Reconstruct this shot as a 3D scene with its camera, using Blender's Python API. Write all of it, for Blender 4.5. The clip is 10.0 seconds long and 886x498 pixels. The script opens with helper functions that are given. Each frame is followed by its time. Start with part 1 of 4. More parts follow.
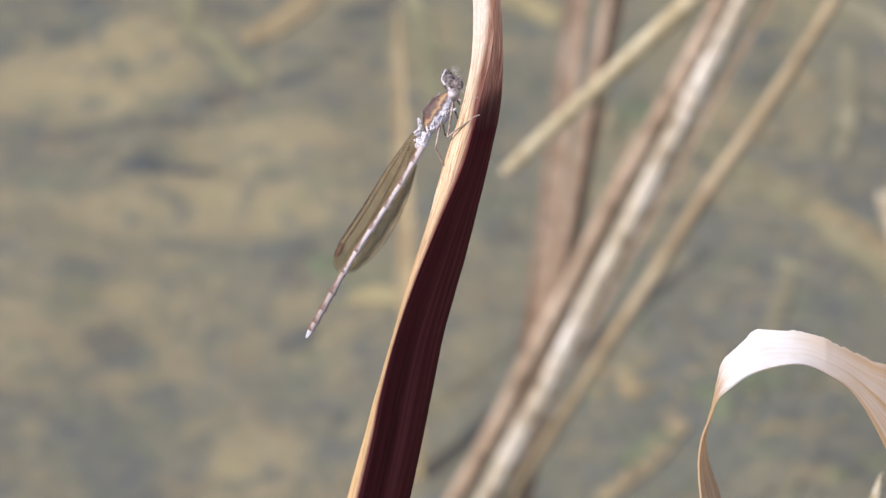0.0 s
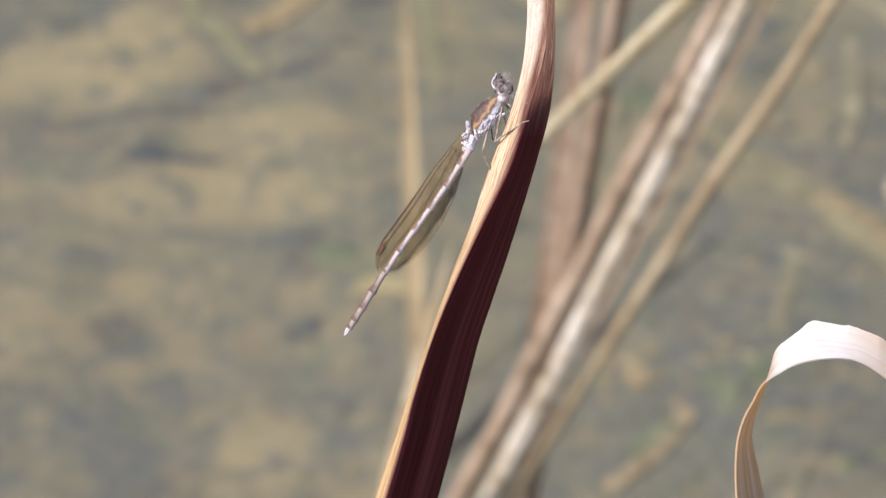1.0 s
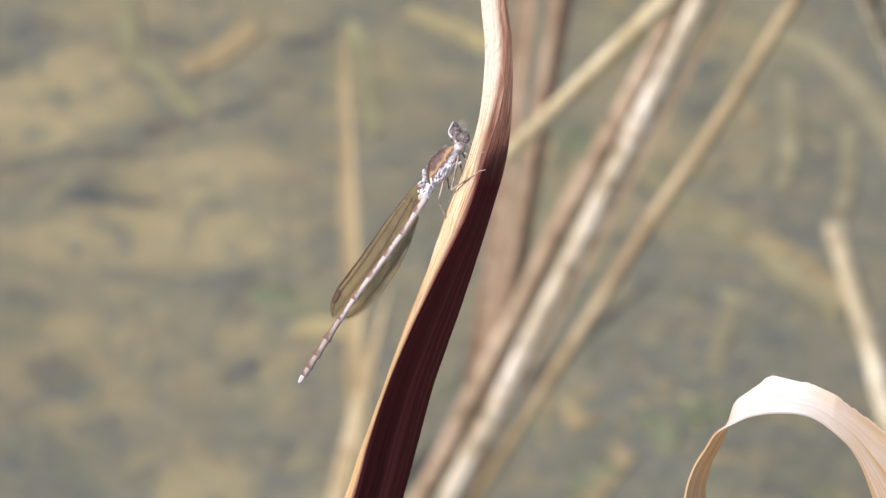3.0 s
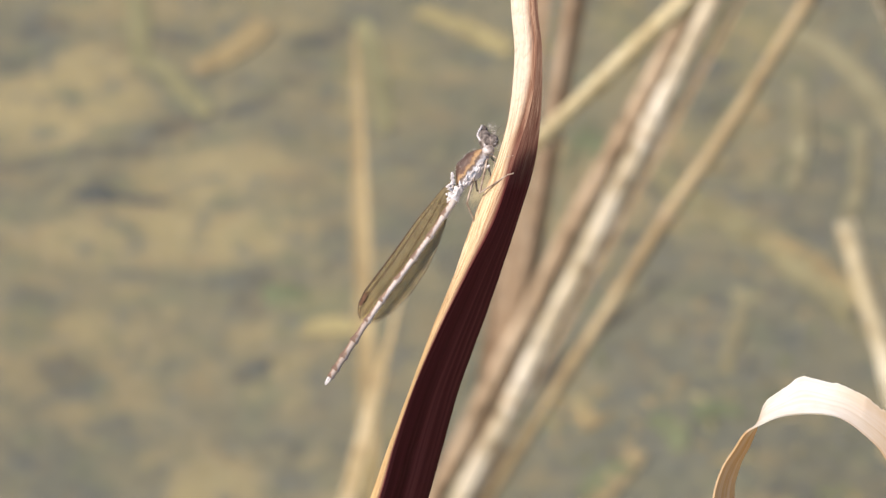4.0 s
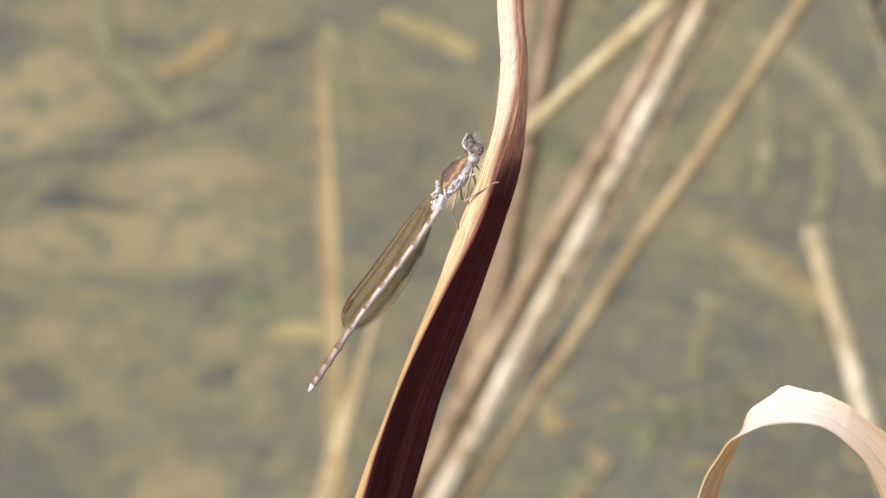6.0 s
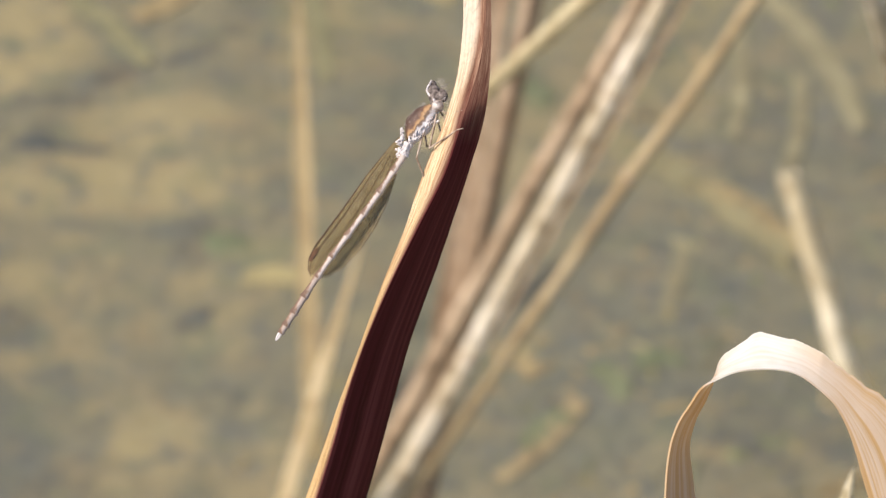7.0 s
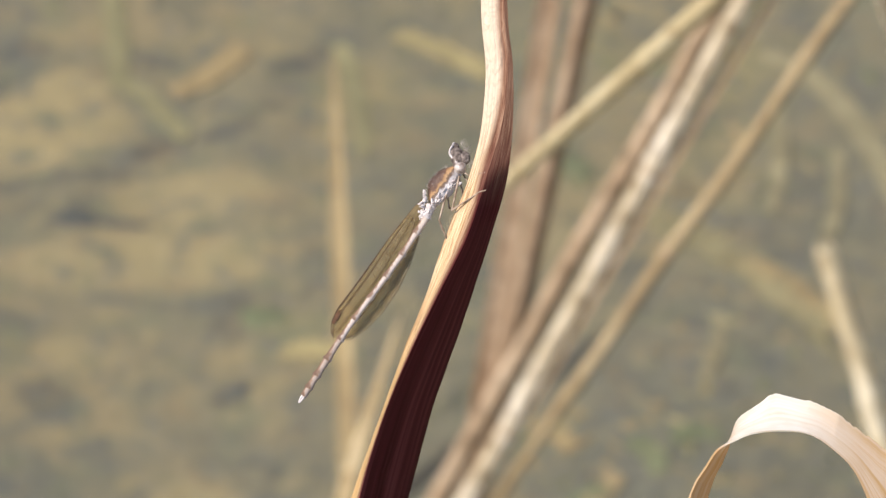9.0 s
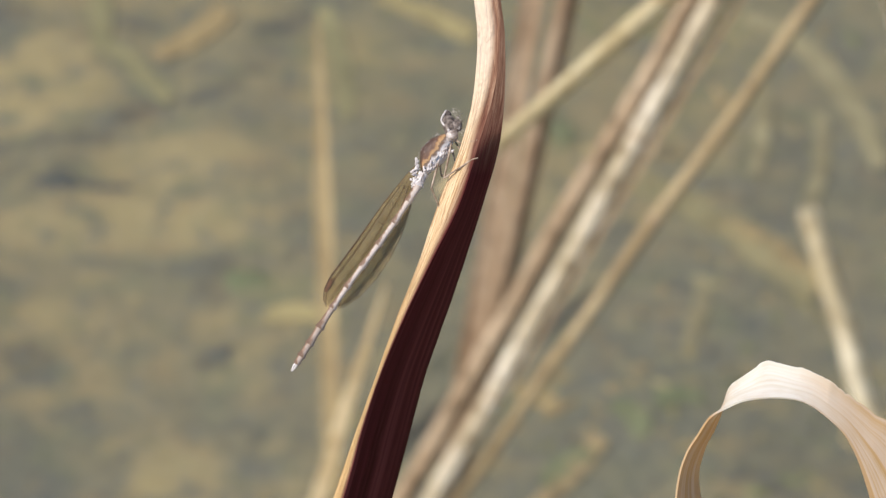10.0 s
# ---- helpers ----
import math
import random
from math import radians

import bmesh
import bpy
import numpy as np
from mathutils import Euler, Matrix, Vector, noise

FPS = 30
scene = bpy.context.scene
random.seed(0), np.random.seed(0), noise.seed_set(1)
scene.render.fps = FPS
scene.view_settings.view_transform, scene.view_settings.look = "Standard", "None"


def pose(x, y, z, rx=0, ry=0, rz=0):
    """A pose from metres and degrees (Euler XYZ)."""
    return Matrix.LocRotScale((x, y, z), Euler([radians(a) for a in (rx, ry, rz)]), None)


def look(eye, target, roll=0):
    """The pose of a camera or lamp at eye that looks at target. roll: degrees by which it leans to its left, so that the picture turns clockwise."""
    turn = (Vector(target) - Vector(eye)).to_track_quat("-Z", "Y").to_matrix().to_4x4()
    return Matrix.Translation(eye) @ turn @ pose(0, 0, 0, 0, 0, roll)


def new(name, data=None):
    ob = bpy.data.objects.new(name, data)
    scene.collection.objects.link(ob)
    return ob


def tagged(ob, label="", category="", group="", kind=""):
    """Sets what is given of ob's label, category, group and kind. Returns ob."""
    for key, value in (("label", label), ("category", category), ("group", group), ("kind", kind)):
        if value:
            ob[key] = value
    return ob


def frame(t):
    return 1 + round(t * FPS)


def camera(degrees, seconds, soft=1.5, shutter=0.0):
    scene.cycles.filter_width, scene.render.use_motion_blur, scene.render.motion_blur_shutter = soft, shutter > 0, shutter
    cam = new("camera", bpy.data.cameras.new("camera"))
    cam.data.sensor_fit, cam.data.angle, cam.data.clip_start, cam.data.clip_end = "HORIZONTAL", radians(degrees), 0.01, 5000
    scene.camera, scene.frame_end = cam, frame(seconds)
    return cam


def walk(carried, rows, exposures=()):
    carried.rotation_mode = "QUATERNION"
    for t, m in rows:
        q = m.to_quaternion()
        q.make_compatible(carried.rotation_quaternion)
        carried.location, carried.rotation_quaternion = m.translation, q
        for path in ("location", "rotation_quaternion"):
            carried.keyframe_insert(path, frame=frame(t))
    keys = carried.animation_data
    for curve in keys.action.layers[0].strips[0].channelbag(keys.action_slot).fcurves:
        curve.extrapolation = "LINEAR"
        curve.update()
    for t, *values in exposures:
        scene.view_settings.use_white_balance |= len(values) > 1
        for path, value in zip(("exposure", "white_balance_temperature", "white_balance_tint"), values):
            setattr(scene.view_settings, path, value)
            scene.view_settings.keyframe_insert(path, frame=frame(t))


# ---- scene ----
LENS = 10.0
TILT = 40.0
FOCUS = 0.6
EYE = Vector((0, 0, 0.953))
# The plane of sharpness: x to the side, y away from the camera, z up along the picture plane.
PERCH = pose(0, FOCUS * math.cos(radians(TILT)), EYE.z - FOCUS * math.sin(radians(TILT)), -TILT)
MM = 0.001

cam = camera(LENS, 10.0, soft=1.45)
cam.data.dof.use_dof = True
cam.data.dof.focus_distance = FOCUS
cam.data.dof.aperture_fstop = 56.0

# seconds, eye (x, y, z), turn (rx, ry, rz)
CAMERA_ROWS = [
    (0, 0.02043, -0.00322, 0.94920, 49.8877, 0.9203, 1.0970),
    (0.2, 0.01985, -0.00318, 0.94925, 49.8501, 0.8982, 1.0706),
    (0.2, 0.01985, -0.00317, 0.94925, 49.8500, 0.8981, 1.0706),
    (0.3, 0.01956, -0.00315, 0.94927, 49.7914, 0.8948, 1.0666),
    (0.3, 0.01956, -0.00316, 0.94927, 49.7915, 0.8948, 1.0666),
    (0.5, 0.01898, -0.00311, 0.94932, 49.9090, 0.8061, 0.9608),
    (0.7, 0.01547, -0.00303, 0.94942, 49.7957, 0.6516, 0.7766),
    (0.7, 0.01547, -0.00303, 0.94941, 49.7958, 0.6516, 0.7767),
    (0.8, 0.01372, -0.00299, 0.94947, 49.6942, 0.5683, 0.6773),
    (0.8, 0.01372, -0.00299, 0.94946, 49.6963, 0.7341, 0.8750),
    (1, 0.01021, -0.00291, 0.94956, 49.7414, 0.7211, 0.8594),
    (1.2, 0.00910, -0.00224, 0.95035, 49.7641, 0.4537, 0.5408),
    (1.2, 0.00911, -0.00223, 0.95036, 49.7640, 0.4539, 0.5409),
    (1.3, 0.00855, -0.00190, 0.95075, 49.7542, 0.4417, 0.5264),
    (1.3, 0.00855, -0.00189, 0.95076, 49.7540, 0.4417, 0.5264),
    (1.5, 0.00746, -0.00122, 0.95155, 49.8979, 0.3065, 0.3653),
    (1.7, 0.00626, -0.00079, 0.95207, 50.1079, 0.3035, 0.3617),
    (1.7, 0.00627, -0.00078, 0.95207, 50.1077, 0.3037, 0.3619),
    (1.8, 0.00565, -0.00058, 0.95232, 50.2320, 0.2818, 0.3358),
    (1.8, 0.00565, -0.00057, 0.95232, 50.2318, 0.2820, 0.3360),
    (2, 0.00446, -0.00014, 0.95284, 50.3733, 0.2733, 0.3257),
    (2.2, 0.00540, -0.00063, 0.95225, 50.2207, 0.2919, 0.3479),
    (2.2, 0.00541, -0.00063, 0.95225, 50.2209, 0.2920, 0.3480),
    (2.3, 0.00589, -0.00086, 0.95197, 50.2676, 0.3497, 0.4168),
    (2.3, 0.00589, -0.00087, 0.95197, 50.2678, 0.3496, 0.4167),
    (2.5, 0.00685, -0.00135, 0.95138, 50.2603, 0.2820, 0.3361),
    (2.7, 0.00679, -0.00138, 0.95136, 50.1674, 0.2181, 0.2599),
    (3.8, 0.00165, -0.00048, 0.95243, 50.0846, 0.1081, 0.1288),
    (4, 0.00191, -0.00093, 0.95189, 50.0895, 0.1487, 0.1772),
    (4.2, 0.00113, -0.00056, 0.95234, 50.0216, 0.0604, 0.0719),
    (4.5, 0.00000, 0.00000, 0.95300, 50.0000, -0.0000, 0.0000),
    (4.7, 0.00099, -0.00033, 0.95260, 50.0814, 0.0253, 0.0302),
    (4.7, 0.00100, -0.00033, 0.95260, 50.0813, 0.0256, 0.0305),
    (4.8, 0.00150, -0.00050, 0.95240, 50.1198, -0.0091, -0.0108),
    (4.8, 0.00150, -0.00050, 0.95240, 50.1199, -0.0091, -0.0109),
    (5, 0.00247, -0.00084, 0.95200, 50.1733, -0.0935, -0.1114),
    (5.2, 0.00147, -0.00069, 0.95218, 50.1477, -0.0793, -0.0945),
    (6.3, -0.00191, -0.00042, 0.95250, 50.0928, -0.2113, -0.2519),
    (6.5, 0.00004, -0.00059, 0.95230, 49.9212, -0.1609, -0.1917),
    (6.7, -0.00041, -0.00037, 0.95256, 49.6257, -0.1674, -0.1995),
    (6.7, -0.00040, -0.00038, 0.95256, 49.6257, -0.1674, -0.1994),
    (6.8, -0.00064, -0.00026, 0.95269, 49.5214, -0.1777, -0.2118),
    (6.8, -0.00063, -0.00027, 0.95269, 49.5215, -0.1777, -0.2118),
    (7, -0.00108, -0.00005, 0.95295, 49.4593, -0.3490, -0.4160),
    (7.2, -0.00055, -0.00025, 0.95271, 49.7117, -0.4242, -0.5056),
    (7.2, -0.00055, -0.00025, 0.95271, 49.7118, -0.4243, -0.5056),
    (7.3, -0.00029, -0.00034, 0.95260, 49.7107, -0.4002, -0.4769),
    (7.3, -0.00028, -0.00034, 0.95260, 49.7110, -0.4001, -0.4769),
    (7.5, 0.00024, -0.00053, 0.95237, 49.8442, -0.3185, -0.3795),
    (7.7, 0.00068, -0.00074, 0.95212, 50.1714, -0.3567, -0.4251),
    (7.7, 0.00069, -0.00074, 0.95212, 50.1716, -0.3564, -0.4248),
    (7.8, 0.00091, -0.00083, 0.95201, 50.3105, -0.3011, -0.3589),
    (7.8, 0.00091, -0.00083, 0.95201, 50.3101, -0.3012, -0.3590),
    (8, 0.00133, -0.00102, 0.95178, 50.4270, -0.1072, -0.1278),
    (8.2, 0.00107, -0.00099, 0.95181, 50.3005, -0.1403, -0.1672),
    (8.2, 0.00108, -0.00099, 0.95181, 50.3005, -0.1402, -0.1671),
    (8.3, 0.00094, -0.00097, 0.95183, 50.2431, -0.2607, -0.3107),
    (8.3, 0.00094, -0.00097, 0.95183, 50.2432, -0.2606, -0.3106),
    (8.5, 0.00069, -0.00094, 0.95186, 50.2893, -0.3100, -0.3694),
    (8.7, 0.00171, -0.00123, 0.95151, 50.4268, -0.0801, -0.0955),
    (8.7, 0.00171, -0.00124, 0.95151, 50.4270, -0.0814, -0.0970),
    (8.8, 0.00218, -0.00138, 0.95134, 50.4049, 0.0505, 0.0601),
    (8.8, 0.00220, -0.00138, 0.95134, 50.4049, 0.0509, 0.0607),
    (9, 0.00317, -0.00169, 0.95099, 50.3978, 0.0245, 0.0291),
    (9.2, 0.00307, -0.00167, 0.95101, 50.4175, 0.0110, 0.0129),
    (9.2, 0.00307, -0.00167, 0.95101, 50.4174, 0.0111, 0.0131),
    (9.3, 0.00300, -0.00166, 0.95102, 50.3401, 0.0566, 0.0673),
    (9.3, 0.00301, -0.00166, 0.95102, 50.3401, 0.0567, 0.0675),
    (9.5, 0.00290, -0.00164, 0.95105, 50.1842, 0.1405, 0.1674),
    (9.7, 0.00231, -0.00145, 0.95127, 49.9935, 0.0079, 0.0093),
    (9.7, 0.00231, -0.00145, 0.95128, 49.9934, 0.0079, 0.0094),
    (9.8, 0.00202, -0.00135, 0.95139, 49.9995, -0.0700, -0.0834),
    (9.8, 0.00202, -0.00135, 0.95139, 49.9994, -0.0698, -0.0831),
    (10, 0.00143, -0.00116, 0.95161, 49.9481, -0.1377, -0.1641),
]
EXPOSURES = [(0, 0.09, 5700, 21), (1.5, 0.13, 5830, 21), (2.7, 0.18, 5860, 20), (4, 0.18, 6420, 16), (8, 0.12, 6420, 16), (9, 0.1, 6380, 16), (10, -0.06, 6220, 13)]
walk(cam, [(t, pose(*p)) for t, *p in CAMERA_ROWS], EXPOSURES)

# ---- world and sun ----
SUN = Vector((-0.58, -0.22, 0.78)).normalized()
world = bpy.data.worlds.new("world")
scene.world = world
world.use_nodes = True
sky = world.node_tree.nodes.new("ShaderNodeTexSky")
sky.sky_type, sky.sun_disc = "NISHITA", False
sky.sun_elevation = math.asin(SUN.z)
sky.sun_rotation = math.atan2(SUN.x, SUN.y)
back = world.node_tree.nodes["Background"]
back.inputs["Strength"].default_value = 0.11
world.node_tree.links.new(sky.outputs[0], back.inputs["Color"])
sun = new("sun", bpy.data.lights.new("sun", "SUN"))
sun.data.energy, sun.data.angle, sun.data.color = 4.4, radians(1.0), (1, 0.93, 0.82)
sun.matrix_world = look(SUN * 3, (0, 0, 0))


BED_Z = -0.05


def aim(x, z, distance):
    """The place x, z millimetres off the axis in the plane of sharpness, seen at that distance from the eye."""
    k = distance / FOCUS
    return PERCH @ Vector((x * MM * k, distance - FOCUS, z * MM * k))


def bed_spot(x, z, lift=0.0):
    """The place on the bed seen x, z millimetres off the axis."""
    way = aim(x, z, 1.0) - EYE
    return EYE + way * ((BED_Z + lift - EYE.z) / way.z)


# Drifts and broad tones on the bed: place (millimetres off the axis), half sizes, turn, kind, share
BED_ZONES = [
    (-46.5, 17.5, 12.7, 6.0, 5, "tan", 0.9),
    (-43.8, 21.5, 6.7, 2.7, 0, "tan", 0.6),
    (-29.1, 8.8, 14.7, 4.0, 0, "tan", 0.5),
    (-32.4, 1.4, 17.4, 4.7, 0, "tan", 0.6),
    (-22.4, 1.4, 8.0, 3.3, 0, "tan", 0.5),
    (-48.5, 1.4, 6.0, 2.7, 0, "tan", 0.4),
    (-29.0, -27.6, 7.0, 4.2, 0, "tan", 0.8),
    (-47.0, -30.0, 11.0, 7.0, 0, "grey", 0.75),
    (-57.0, -29.0, 9.0, 8.0, 0, "grey", 0.85),
    (-41.0, -35.5, 9.0, 3.6, 0, "dark", 0.3),
    (-46.0, -24.8, 4.5, 1.8, 10, "dark", 0.4),
    (-42.5, -10.0, 7.4, 2.7, -5, "tan", 0.5),
    (-9.6, 20.8, 7.4, 7.4, 0, "olive", 0.45),
    (19.8, 27.5, 4.7, 4.0, 0, "olive", 0.6),
    (33.9, 25.5, 7.4, 6.7, 0, "olive", 0.6),
    (29.9, 15.5, 4.0, 4.0, 0, "olive", 0.4),
    (45.3, -10.6, 8.0, 3.3, 0, "tan", 0.45),
    (-49.1, 26.5, 4.7, 2.0, 0, "dark", 0.6),
    (-52.5, 22.5, 3.0, 1.5, 10, "dark", 0.5),
    (-34.1, 25.8, 2.8, 1.3, 0, "dark", 0.5),
    (-45.1, 10.9, 12.7, 1.6, 8, "dark", 0.42),
    (-33.1, 14.5, 5.0, 1.3, 24, "dark", 0.6),
    (-24.0, 16.9, 5.4, 1.2, 26, "dark", 0.5),
    (-19.4, 19.6, 3.0, 1.1, 24, "dark", 0.45),
    (-17.3, 25.2, 4.7, 1.2, 24, "dark", 0.55),
    (-13.3, 27.4, 3.0, 1.0, 24, "dark", 0.45),
    (-9.3, 11.5, 3.0, 3.0, 0, "grey", 0.5),
    (-6.3, 2.1, 4.0, 4.0, 0, "grey", 0.5),
    (-23.7, -4.6, 2.8, 3.2, 0, "dark", 0.4),
    (-45.8, -14.7, 4.4, 3.0, 0, "dark", 0.42),
    (-49.8, -6.6, 6.0, 2.1, 0, "grey", 0.6),
    (-38.1, -20.7, 5.7, 2.8, 0, "grey", 0.6),
    (-23.7, -13.7, 2.8, 1.3, 5, "dark", 0.6),
    (-19.0, -23.4, 2.0, 2.8, 0, "dark", 0.5),
    (-24.4, -21.4, 4.0, 1.5, 12, "grey", 0.5),
    (-13.0, -11.7, 3.0, 1.3, -10, "dark", 0.35),
    (-15.0, -19.7, 4.4, 3.7, 0, "grey", 0.45),
    (-48.5, -24.0, 5.4, 4.0, 0, "grey", 0.6),
    (-35.1, -13.3, 4.7, 1.3, 10, "grey", 0.4),
    (43.9, 12.8, 3.0, 3.2, 0, "dark", 0.45),
    (39.2, 2.7, 4.7, 2.8, 0, "dark", 0.4),
    (49.3, 7.4, 5.7, 4.4, 0, "grey", 0.65),
    (21.8, 0.7, 3.3, 2.1, 0, "dark", 0.5),
    (31.2, -5.3, 5.4, 3.0, 0, "grey", 0.65),
    (34.6, -12.0, 9.4, 4.7, 0, "grey", 0.85),
    (26.5, -14.0, 7.4, 3.7, 0, "grey", 0.8),
    (21.2, -19.4, 6.4, 3.7, 0, "grey", 0.75),
    (18.5, -24.0, 5.4, 4.0, 0, "dark", 0.4),
    (29.9, -21.4, 7.4, 4.0, 0, "dark", 0.42),
    (38.6, -20.0, 6.0, 3.0, 0, "grey", 0.7),
    (41.9, -26.7, 9.4, 3.7, 0, "dark", 0.42),
    (50.3, -14.0, 3.7, 3.7, 0, "grey", 0.6),
    (51.3, -27.4, 6.0, 4.0, 0, "dark", 0.45),
    (46.6, 28.2, 4.4, 4.4, 0, "grey", 0.6),
    (51.0, 22.8, 3.7, 4.4, 0, "grey", 0.6),
    (9.8, 17.5, 4.7, 8.0, 0, "grey", 0.4),
    (-17.0, -6.6, 5.0, 2.4, 0, "green", 0.55),
    (27.2, -20.4, 4.7, 1.6, -35, "green", 0.45),
    (35.2, -20.2, 4.0, 1.3, 0, "green", 0.45),
    (23.2, -27.7, 5.4, 1.9, 25, "green", 0.5),
    (-50.8, -10.0, 4.4, 4.0, 0, "green", 0.4),
    (15.8, 11.1, 3.0, 1.9, 0, "olive", 0.5),
    (-0.3, -1.9, 3.0, 2.7, 0, "dark", 0.3),
    (26.5, 8.1, 6.0, 2.7, -30, "grey", 0.4),
    # broad grey zones that darken the lower and right bed
    (28.0, -16.0, 30.0, 20.0, 0, "grey", 0.5),
    (25.0, -20.0, 14.0, 12.0, 0, "grey", 0.45),
    (45.0, 5.0, 16.0, 16.0, 0, "grey", 0.35),
    (-14.0, -22.0, 22.0, 9.0, 0, "grey", 0.3),
    (-56.5, 16.1, 6.0, 4.7, 0, "tan", 0.6),
    (-56.5, 6.1, 5.4, 3.3, 0, "grey", 0.4),
    (57.3, 9.4, 6.0, 6.0, 0, "grey", 0.6),
    (57.3, -10.6, 6.0, 6.0, 0, "grey", 0.6),
]


# ---- materials ----
class Nodes:
    """A small writer of node materials."""

    def __init__(self, name, rough=0.6, spec=0.4):
        self.mat = bpy.data.materials.new(name)
        self.mat.use_nodes = True
        self.tree = self.mat.node_tree
        self.bsdf = self.tree.nodes["Principled BSDF"]
        self.set(self.bsdf, "Roughness", rough)
        self.set(self.bsdf, "Specular IOR Level", spec)

    def add(self, kind, **values):
        node = self.tree.nodes.new("ShaderNode" + kind)
        for key, value in values.items():
            self.set(node, key.replace("_", " "), value)
        return node

    def set(self, node, key, value):
        if isinstance(value, bpy.types.NodeSocket):
            self.tree.links.new(value, node.inputs[key])
        else:
            node.inputs[key].default_value = value

    def coords(self, which="Object", scale=(1, 1, 1), shift=(0, 0, 0)):
        c = self.tree.nodes.new("ShaderNodeTexCoord")
        m = self.add("Mapping", Scale=scale, Location=shift)
        self.tree.links.new(c.outputs[which], m.inputs["Vector"])
        return m.outputs[0]

    def noise(self, where, scale, detail=4.0, rough=0.55):
        return self.add("TexNoise", Vector=where, Scale=scale, Detail=detail, Roughness=rough).outputs["Fac"]

    def ramp(self, fac, stops):
        node = self.add("ValToRGB", Fac=fac)
        while len(node.color_ramp.elements) < len(stops):
            node.color_ramp.elements.new(0.5)
        for e, (at, colour) in zip(node.color_ramp.elements, stops):
            e.position, e.color = at, (*colour, 1)
        return node.outputs["Color"]

    def mix(self, fac, a, b, blend="MIX"):
        node = self.tree.nodes.new("ShaderNodeMix")
        node.data_type, node.blend_type = "RGBA", blend
        for key, value in (("Factor", fac), ("A", a), ("B", b)):
            sockets = [s for s in node.inputs if s.name == key and s.enabled]
            if isinstance(value, bpy.types.NodeSocket):
                self.tree.links.new(value, sockets[0])
            else:
                sockets[0].default_value = value if key == "Factor" else (*value, 1)
        return [s for s in node.outputs if s.enabled][0]

    def maths(self, op, a, b=0.0):
        node = self.tree.nodes.new("ShaderNodeMath")
        node.operation = op
        for i, value in enumerate((a, b)):
            if isinstance(value, bpy.types.NodeSocket):
                self.tree.links.new(value, node.inputs[i])
            else:
                node.inputs[i].default_value = value
        return node.outputs[0]

    def split(self, vector):
        node = self.tree.nodes.new("ShaderNodeSeparateXYZ")
        self.tree.links.new(vector, node.inputs[0])
        return node.outputs

    def bump(self, height, distance, strength=1.0):
        node = self.add("Bump", Height=height, Distance=distance, Strength=strength)
        self.tree.links.new(node.outputs[0], self.bsdf.inputs["Normal"])

    def colour(self, socket):
        self.set(self.bsdf, "Base Color", socket)


def translucent(n, colour, share):
    """Lets light through a thin dry blade."""
    t = n.add("BsdfTranslucent", Color=colour)
    m = n.add("MixShader", Fac=share)
    n.tree.links.new(n.bsdf.outputs[0], m.inputs[1])
    n.tree.links.new(t.outputs[0], m.inputs[2])
    n.tree.links.new(m.outputs[0], n.tree.nodes["Material Output"].inputs[0])


def fibre_material(name, dark, mid, light, stain, rough=0.5, share=0.0, fibre=900, spec=0.4, glow=None, blotch=0.55, along=None):
    """Dry leaf: fibres along the blade (UV y), blotches and stains; along: stain colour by length, also for painted
    glow and shade.
    """
    n = Nodes(name, rough, spec)
    uv = n.coords("UV", (fibre, 14, 1))
    fine = n.noise(uv, 1.0, 5, 0.6)
    broad = n.noise(n.coords("UV", (fibre * 0.22, 5 if fibre > 1000 else 60, 1), (3, 7, 0)), 1.0, 3)
    spots = n.noise(n.coords("UV", (420, 130, 1) if fibre > 1000 else (190, 200, 1), (9, 2, 0)), 1.0, 4)
    base = n.ramp(fine, [(0.3, dark), (0.5, mid), (0.68, light)])
    base = n.mix(n.ramp(broad, [(0.35, (0.75, 0.75, 0.75)), (0.5, (0, 0, 0))]), base, dark)
    base = n.mix(n.ramp(broad, [(0.52, (0, 0, 0)), (0.68, (0.6, 0.6, 0.6))]), base, light)
    base = n.mix(n.ramp(spots, [(0.5, (0, 0, 0)), (0.62, (blotch,) * 3)]), base, stain)
    if along:
        y = n.split(n.coords("UV"))[1]
        y = n.maths("ADD", y, n.maths("MULTIPLY", n.maths("SUBTRACT", fine, 0.5), 0.03))
        streak = n.ramp(n.maths("ADD", n.maths("MULTIPLY", fine, 0.6), n.maths("MULTIPLY", broad, 0.4)), [(0.43, (1, 1, 1)), (0.56, (0.62, 0.62, 0.62))])
        share_along = n.ramp(n.maths("MULTIPLY", y, 5.0), [(at * 5, (v,) * 3) for at, v in along])
        stain_and_shade = n.maths("MULTIPLY", share_along, streak)
        # the margin is browned first
        margin = n.ramp(n.maths("MULTIPLY", n.split(n.coords("UV"))[0], 100.0), [(0.03, (0.9, 0.9, 0.9)), (0.13, (0, 0, 0))])
        stain_and_shade = n.maths("MAXIMUM", stain_and_shade, n.maths("MULTIPLY", margin, share_along))
        base = n.mix(stain_and_shade, base, stain)
        if glow:
            glow = n.mix(stain_and_shade, glow, tuple(min(1, c * 1.35) for c in stain))
    n.colour(base)
    n.bump(n.maths("ADD", fine, n.maths("MULTIPLY", broad, 1.5)), 0.00012, 0.8)
    if share:
        translucent(n, glow or base, share)
    return n.mat


